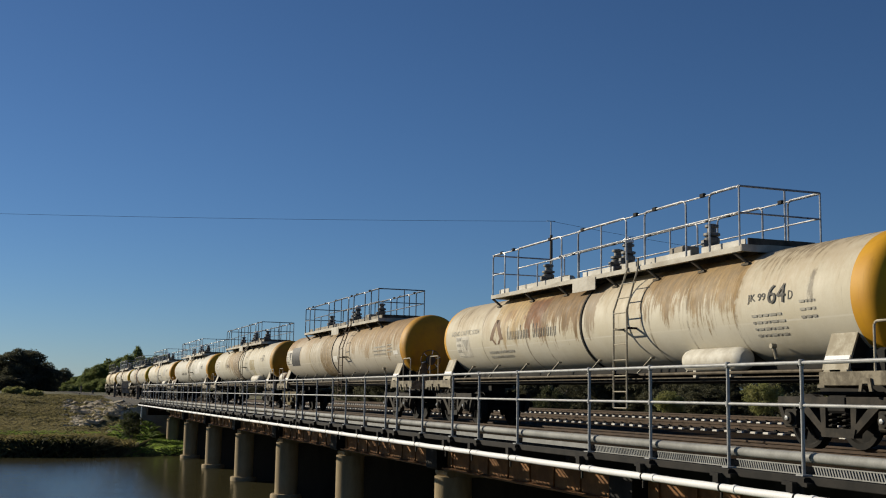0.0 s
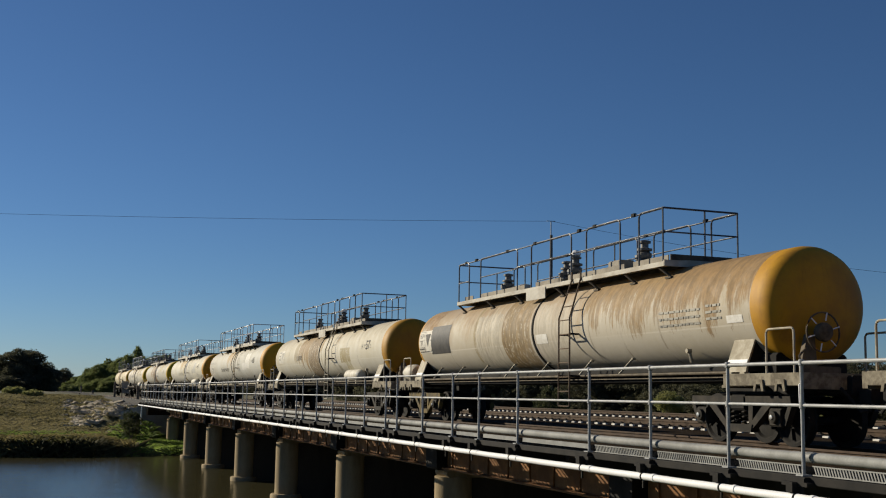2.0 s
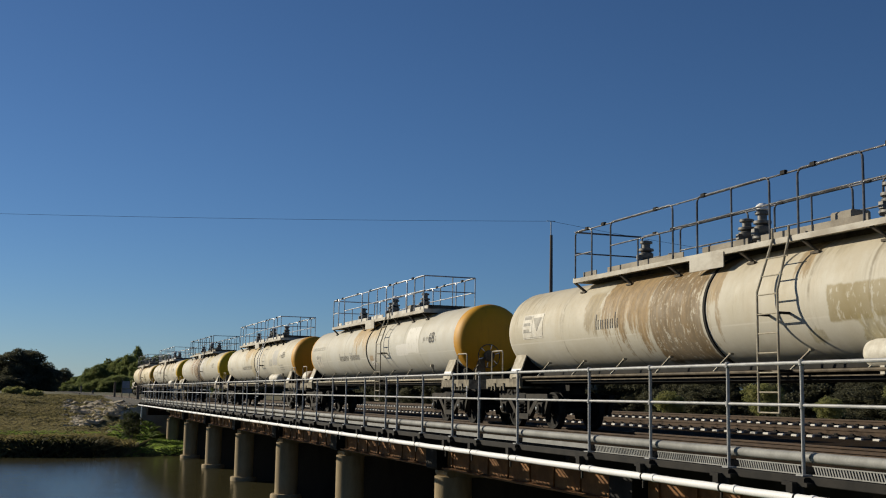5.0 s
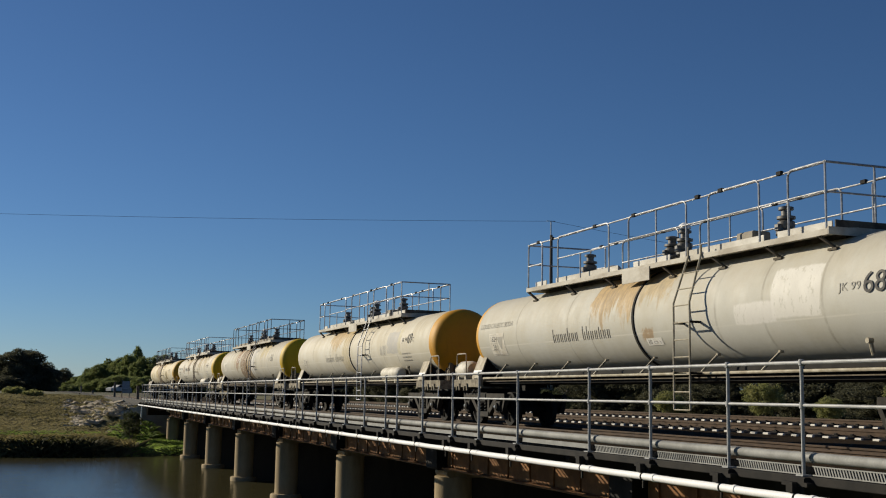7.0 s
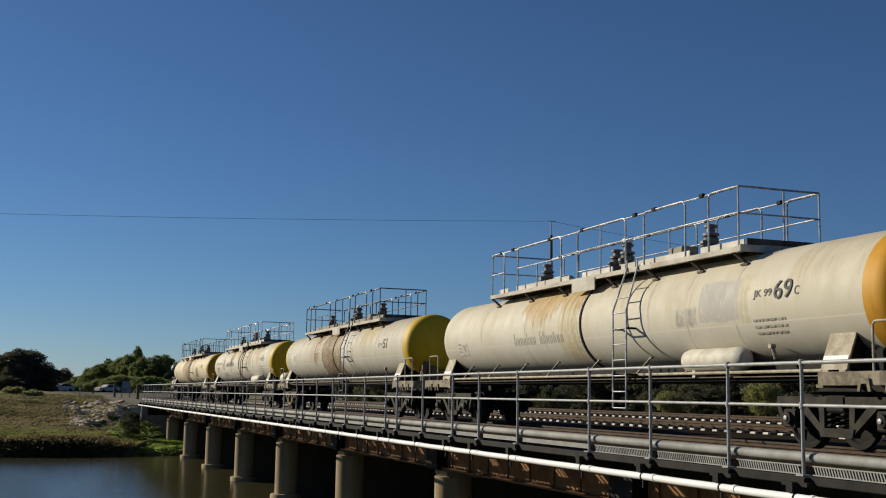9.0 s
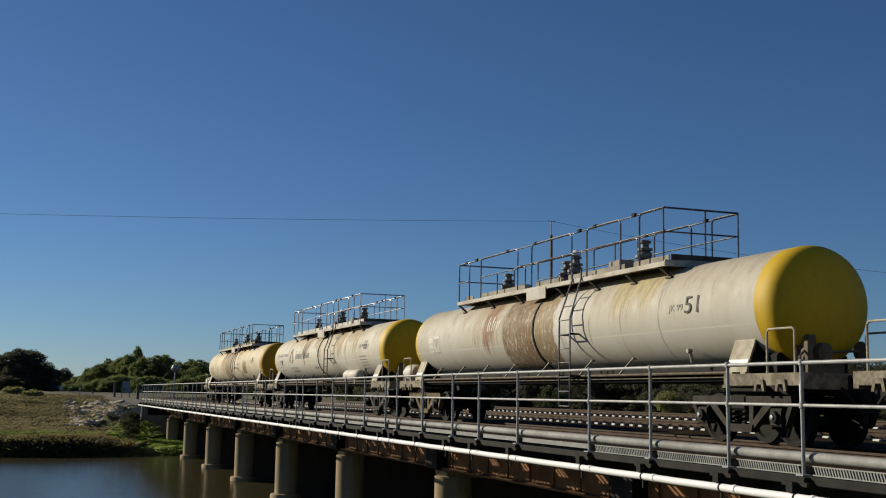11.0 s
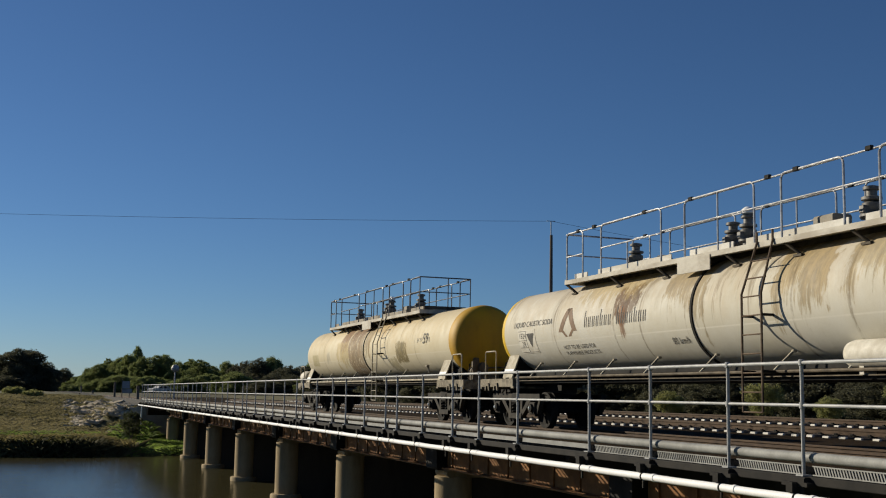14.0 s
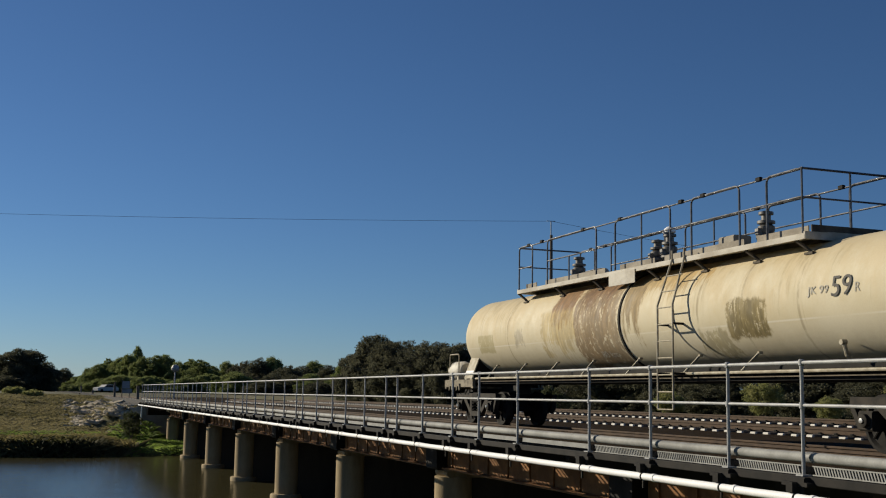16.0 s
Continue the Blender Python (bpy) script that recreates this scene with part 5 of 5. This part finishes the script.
KINDS = {
    "broad_dark": ((9.0, 12.0, 3, leaf_dark), dict(low=0.0, clumps=1500)),
    "round_dark": ((9.0, 9.0, 5, leaf_dark), dict(low=0.05)),
    "round_green": ((9.0, 9.5, 7, leaf_green), dict(low=0.05)),
    "wide_green": ((8.0, 12.0, 11, leaf_green), dict(low=0.0, clumps=1300)),
    "tall_green": ((11.0, 8.0, 13, leaf_green), dict(low=0.1)),
    "wispy_dark": ((10.0, 9.0, 17, leaf_dark), dict(low=0.0, clumps=1000, per=60, loose=1.2)),
}
LABELS = {"broad_dark": "broad dark evergreen tree on the dry bank", "round_dark": "dark rounded tree in the far tree line", "round_green": "green rounded gum tree in the far tree line", "wide_green": "spreading green gum tree in the far tree line", "tall_green": "tall green gum tree in the far tree line", "wispy_dark": "dark wispy she-oak tree beside the tracks"}


def plant(kind, x, y, tall, wide, turn, z=None):
    (t, w, seed, leaves), kw = KINDS[kind]
    trunk, crown = tree_meshes(kind, t, w, seed, leaves, **kw)
    tree = thing("tree", LABELS[kind], "tree", "trees", at=pose(x, y, height(x, y) - 0.7 if z is None else z, 0, 0, turn) @ Matrix.Diagonal((wide / w, wide / w, tall / t, 1)))
    part("trunk", trunk, parent=tree)
    part("crown", crown, parent=tree)


def by_bearing(bx, d):
    """A place d metres off in the direction whose x/y slope is bx."""
    k = d / math.hypot(bx, 1)
    return bx * k, k


def road_y(x):
    """The line of the far road across the tracks."""
    return 225 + 0.577 * (x - 19.3)


rng = random.Random(4)
# the dark tree on the near side of the road, left of the bridge
for bx, d, tall, wide, kind in ((-0.004, 190, 7.4, 12.0, "broad_dark"), (-0.026, 200, 6.4, 9, "round_dark"), (0.010, 196, 5.0, 6.0, "broad_dark"), (-0.018, 184, 3.2, 7, "round_dark"), (-0.055, 205, 6, 9, "broad_dark"), (-0.085, 205, 5.5, 9, "round_dark")):
    plant(kind, *by_bearing(bx, d), tall, wide, rng.uniform(0, 360))
# the far tree line, by direction and height above the eye as a slope
LINE = [(0.040, 0.013), (0.048, 0.019), (0.056, 0.024), (0.064, 0.029), (0.072, 0.030), (0.081, 0.031), (0.090, 0.031), (0.101, 0.033), (0.111, 0.033), (0.122, 0.026), (0.131, 0.030), (0.141, 0.030), (0.152, 0.024), (0.164, 0.027), (0.177, 0.029), (0.190, 0.032), (0.203, 0.032), (0.216, 0.026), (0.229, 0.026), (0.242, 0.029), (0.255, 0.027), (0.268, 0.027)]
for k, (bx, sl) in enumerate(LINE):
    d = 300 - 3 * k + rng.uniform(-12, 12)
    x, y = by_bearing(bx, d)
    kind = ("round_green", "wide_green", "round_green", "tall_green")[k % 4] if k < 13 or k > 20 else ("round_dark", "wide_green", "round_dark")[k % 3]
    plant(kind, x, y, 0.755 + sl * d - height(x, y) + 0.4, rng.uniform(7.5, 11.0) * (1 if k > 4 else 0.8), rng.uniform(0, 360))
    x, y = by_bearing(bx + 0.006, d + 25)
    plant("wide_green" if k % 2 else "round_dark", x, y, (0.755 + sl * d) * 0.8, 10, rng.uniform(0, 360))
# lower growth that closes the foot of the line
for k in range(30):
    bx = 0.034 + 0.0085 * k
    d = 262 - 2.2 * k + rng.uniform(-6, 6)
    x, y = by_bearing(bx, d)
    if abs(y - road_y(x)) < 9:
        x, y = by_bearing(bx, d + 20)
    plant("wide_green" if k < 17 or k % 3 == 0 else "round_dark", x, y, rng.uniform(3.2, 5.2) * (0.7 if k < 3 else 1), rng.uniform(8, 11), rng.uniform(0, 360))
# single crown that stands over the line
plant("round_green", *by_bearing(0.0865, 318), 13.6, 5.4, 40)
plant("round_dark", *by_bearing(0.0285, 330), 7.2, 8, 10)
plant("round_dark", *by_bearing(0.022, 345), 5.6, 10, 80)
# she-oaks and scrub beside the tracks on the far side
for bx, d, sl in ((0.285, 128, 0.036), (0.300, 122, 0.049), (0.318, 118, 0.046), (0.338, 116, 0.043), (0.357, 112, 0.046), (0.378, 108, 0.044), (0.402, 108, 0.042), (0.43, 106, 0.040), (0.46, 104, 0.040), (0.49, 104, 0.036), (0.52, 100, 0.037), (0.56, 98, 0.035), (0.60, 96, 0.036), (0.64, 92, 0.034), (0.68, 90, 0.036),  (0.78, 86, 0.034), (0.84, 84, 0.036), (0.90, 80, 0.036), (0.97, 78, 0.036)):
    x, y = by_bearing(bx, d)
    plant("wispy_dark" if rng.random() < 0.6 else "broad_dark", x, y, 0.755 + (sl + 0.007) * d - height(x, y) + 0.3, rng.uniform(7, 10), rng.uniform(0, 360))


def make_bush(x, y, tall, wide, leaves, label, seed, z=None):
    r = random.Random(seed)
    bush = thing("bush", label, "bush", "bushes", at=pose(x, y, height(x, y) if z is None else z))
    twigs, crown = Build(), Build()
    for k in range(7):
        a = r.uniform(0, 6.28)
        twigs.tube([(0, 0, -0.1), (0.22 * wide * math.cos(a), 0.22 * wide * math.sin(a), tall * 0.45), (0.36 * wide * math.cos(a), 0.36 * wide * math.sin(a), tall * r.uniform(0.6, 0.9))], 0.035, 5, 0.01)
    for k in range(150):
        d = Vector((r.gauss(0, 1), r.gauss(0, 1), r.gauss(0, 1))).normalized() * r.uniform(0.5, 1.0)
        clump(crown, Vector((d.x * wide * 0.45, d.y * wide * 0.45, tall * (0.52 + 0.45 * d.z))), wide * 0.09, 60, r)
    part("twigs", twigs, bark, bush)
    part("foliage", crown, leaves, bush, smooth=False)


leaf_bush = foliage("deep_green_foliage", (0.042, 0.050, 0.022), (0.085, 0.092, 0.042), 0.9)
make_bush(6.50, 76.6, 1.85, 1.6, leaf_bush, "dark bush beside the concrete wing wall", 1)
make_bush(33.9, 71.4, 2.5, 2.8, leaf_bush, "dark bush at the foot of the power pole", 2)
for k, (x, y, t, w) in enumerate(((41, 68, 1.6, 2.4), (45, 63, 2.4, 3.0), (39, 49, 1.4, 1.8), (47, 52, 2.8, 3.0), (52, 47, 2.6, 3.6), (55, 43, 2.8, 4.0))):
    make_bush(x, y, t, w, leaf_olive if k < 4 else leaf_green, "yellow-green bush in the dry grass beyond the tracks", 20 + k)


for k in range(6):
    make_bush(-12 + 2.6 * k + rng.uniform(-0.6, 0.6), rng.uniform(104, 128), rng.uniform(0.45, 0.8), rng.uniform(1.6, 2.6), leaf_olive if k % 3 else leaf_dark, "low olive scrub on the crest of the dry bank", 60 + k)


def make_tufts(name, label, spots, tall, material, blades):
    r = random.Random(9)
    m = Build()
    for x, y, s in spots:
        z = height(x, y)
        for _ in range(blades):
            a, q = r.uniform(0, 6.28), r.uniform(0.0, 0.22) * s
            h, lean = tall * s * r.uniform(0.5, 1.1), r.uniform(0.05, 0.45) * s
            bx, by = x + q * math.cos(a), y + q * math.sin(a)
            w = 0.008 * s + 0.006
            k = len(m.v)
            m.v += [(bx - w * math.sin(a), by + w * math.cos(a), z - 0.03), (bx + w * math.sin(a), by - w * math.cos(a), z - 0.03), (bx + lean * math.cos(a) * 0.5, by + lean * math.sin(a) * 0.5, z + h * 0.7), (bx + lean * math.cos(a) * 1.3, by + lean * math.sin(a) * 1.3, z + h)]
            m.f += [(k, k + 1, k + 2), (k + 1, k + 3, k + 2)]
    me = bpy.data.meshes.new(name)
    me.from_pydata(m.v, [], m.f)
    me.materials.append(material)
    tagged(new(name, me), label, "grass", kind="stuff")


r = random.Random(21)
dry_blade = foliage("dry_grass_blades", (0.105, 0.095, 0.044), (0.19, 0.165, 0.085), 0.25)
green_blade = foliage("green_grass_blades", (0.12, 0.18, 0.036), (0.22, 0.30, 0.066), 0.5)
reed_blade = foliage("dark_reeds", (0.075, 0.075, 0.028), (0.20, 0.165, 0.075), 0.45)
spots = [(r.uniform(-16, 7), shore(0) + r.uniform(9, 55), r.uniform(0.5, 1.3)) for _ in range(11000)]
make_tufts("dry_grass", "tufts of dry straw-coloured grass on the bank", spots, 0.16, dry_blade, 7)
spots = []
for _ in range(4200):
    x = r.uniform(-16, 13)
    spots.append((x, shore(x) + r.uniform(0.3, 11.0), r.uniform(0.6, 1.2)))
make_tufts("green_grass", "short green grass along the waterside", spots, 0.15, green_blade, 8)
spots = []
for _ in range(700):
    x = r.uniform(-16, 12)
    spots.append((x, shore(x) + r.gauss(0.0, 0.35), r.uniform(0.5, 1.2)))
for cx, wide, n in ((-3.4, 0.8, 220), (-0.4, 1.2, 650), (1.9, 0.9, 560), (3.6, 0.8, 620), (4.7, 0.5, 240)):
    for _ in range(n):
        x = cx + r.gauss(0, wide)
        spots.append((x, shore(x) + r.uniform(0.4, 4.6), r.uniform(0.7, 1.7) * (1 + 0.35 * noise.noise((x * 0.9, 4, 0)))))
make_tufts("reeds", "dark reeds and rank grass overhanging the water", spots, 0.30, reed_blade, 13)


def make_rocks():
    r = random.Random(5)
    stone = mottled("pale_rubble_stone", (0.36, 0.30, 0.21), (0.46, 0.39, 0.28), 2.0, 0.9, 0, 20, 0.5, 0.03)
    pile = thing("rubble_slope", "pale broken stone tipped on the bank beside the abutment", "stones", at=pose(0, 0, 0))

    def rock(seed):
        q = random.Random(seed)
        bm = bmesh.new()
        bmesh.ops.create_icosphere(bm, subdivisions=1, radius=0.5)
        for v in bm.verts:
            v.co *= q.uniform(0.7, 1.15)
            v.co.z *= 0.6
        me = bpy.data.meshes.new("stone")
        bm.to_mesh(me)
        bm.free()
        me.materials.append(stone)
        return me
    kinds = [rock(s) for s in range(6)]
    for k in range(290):
        x = 2.9 + 4.3 * r.random() ** 0.8
        y = 82.4 + 26 * r.random() ** 1.3
        o = part("stone", kinds[k % 6], parent=pile)
        s = r.uniform(0.25, 1.0)
        o.matrix_local = pose(x, y, height(x, y) + 0.10 * s, r.uniform(-25, 25), r.uniform(-25, 25), r.uniform(0, 360)) @ Matrix.Diagonal((s * r.uniform(0.8, 1.8), s, s * 0.8, 1))


make_rocks()


def make_pole():
    x, y, top = 34.3, 72.6, 13.23
    pole = thing("power_pole", "slim grey timber power pole with a steel top", "power pole", at=pose(x, y, 0))
    part("shaft", Build().tube([(0, 0, height(x, y) - 0.4), (0, 0, 7), (0, 0, top - 1.0)], 0.15, 12, 0.10), pole_wood, pole)
    part("spike", Build().tube([(-0.02, 0, top - 1.3), (-0.03, 0, top)], 0.04, 8), galvanised, pole)
    part("crossbar", Build().box(-0.35, 0.3, -0.03, 0.03, top - 0.02, top + 0.02), galvanised, pole)
    for nm, far in (("power_line", (-44.0, 104.0, 14.4)), ("power_line", (74.0, 56.0, 8.8))):
        a, b = Vector((x, y, top)), Vector(far)
        sag = 0.5 if far[0] < 0 else 1.0
        pts = [a.lerp(b, t) - Vector((0, 0, 4 * sag * t * (1 - t))) for t in np.linspace(0, 1, 25)]
        tagged(part(nm, Build().tube(pts, 0.011, 5), black_steel), "thin overhead wire strung from the pole", "wire")


make_pole()


def make_lamp_and_signs():
    x, y = by_bearing(0.1185, 118)
    z = -0.3
    lamp = thing("street_lamp", "pale steel lamp mast with a broad head", "lamp", at=pose(x, y, z))
    part("mast", Build().tube([(0, 0, 0), (0, 0, 3.1)], 0.075, 8), galvanised, lamp)
    part("head", Build().lathe([(0.10, 3.0), (0.36, 3.2), (0.40, 3.4), (0.25, 3.7), (0.05, 3.75)], (0, 0, 0), "z", 16), galvanised, lamp)
    x, y = by_bearing(0.0785, 150)
    z = height(x, y)
    sign = thing("road_sign", "blank grey sign board on two posts", "sign", at=pose(x, y, z))
    part("board", Build().box(-0.45, 0.45, -0.03, 0.03, 1.5, 2.4), galvanised, sign)
    part("board", Build().box(-0.45, 0.75, -0.03, 0.03, 0.9, 1.45), conduit_paint, sign)
    for s in (-0.45, 0.45):
        part("post", Build().box(s - 0.05, s + 0.05, 0.03, 0.1, -0.3, 2.6), pole_wood, sign)
    for bx, d, tall in ((0.0695, 132, 2.1), (0.0885, 96, 1.6), (0.052, 150, 1.0), (0.0425, 160, 1.0)):
        x, y = by_bearing(bx, d)
        p = thing("fence_post", "weathered timber post beside the track", "post", "fence posts", at=pose(x, y, height(x, y)))
        part("shaft", Build().box(-0.11, 0.11, -0.11, 0.11, -0.3, tall, 0.02), pole_wood, p)


make_lamp_and_signs()


def make_car(label, paint):
    car = thing("car", label, "car", "cars on the far road", at=pose(0, road_y(0), ROAD_Z, 0, 0, -60))
    body = part("body", Build().prism([(-2.2, 0.30), (-2.2, 0.78), (-1.9, 0.90), (-0.95, 0.98), (-0.35, 1.42), (1.2, 1.46), (1.9, 1.0), (2.2, 0.9), (2.2, 0.30)], -0.85, 0.85, "x"), paint, car)
    for s in (-0.855, 0.855):
        part("window", Build().prism([(-0.75, 0.98), (-0.3, 1.36), (1.15, 1.38), (1.65, 0.98)], s - 0.01, s + 0.01, "x"), car_glass, body)
        for yy in (-1.35, 1.35):
            part("wheel", Build().lathe([(0.1, -0.11), (0.3, -0.11), (0.32, 0), (0.3, 0.11), (0.1, 0.11)], (s * 0.9, yy, 0.32), "x", 14), black_steel, car)
    return car


ROAD_Z = max(height(x, road_y(x)) for x in range(-6, 20, 2)) - 0.03
car_glass = mottled("car_window", (0.02, 0.022, 0.025), (0.03, 0.03, 0.032), 2, 0.1)
car_white = mottled("white_car_paint", (0.50, 0.50, 0.49), (0.44, 0.44, 0.43), 2, 0.7, spec=0.1)
# each car with its place across the view at the start
CARS = [(make_car("white car driving along the far road", car_white), 60.9), (make_car("white car driving along the far road", car_white), 52.6), (make_car("white car driving along the far road", car_white), 97.0)]


# ---- what moves ----
def motions():
    """The train rolls past, slowing very slightly, and its wheels turn with it."""
    times = [2 * k / 30 for k in range(241)]
    for k, (wagon, sets) in enumerate(TRAIN):
        y = LEAD + PITCH * k + SLACK[k]
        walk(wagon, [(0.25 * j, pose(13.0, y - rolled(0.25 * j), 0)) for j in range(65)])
        for w, a in sets:
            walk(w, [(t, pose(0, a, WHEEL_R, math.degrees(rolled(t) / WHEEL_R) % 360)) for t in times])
    for car, x in CARS:
        walk(car, [(t, pose(x - 5.2 * t, road_y(x - 5.2 * t), ROAD_Z, 0, 0, -60)) for t in (0.0, 8.0, 16.0)])


motions()
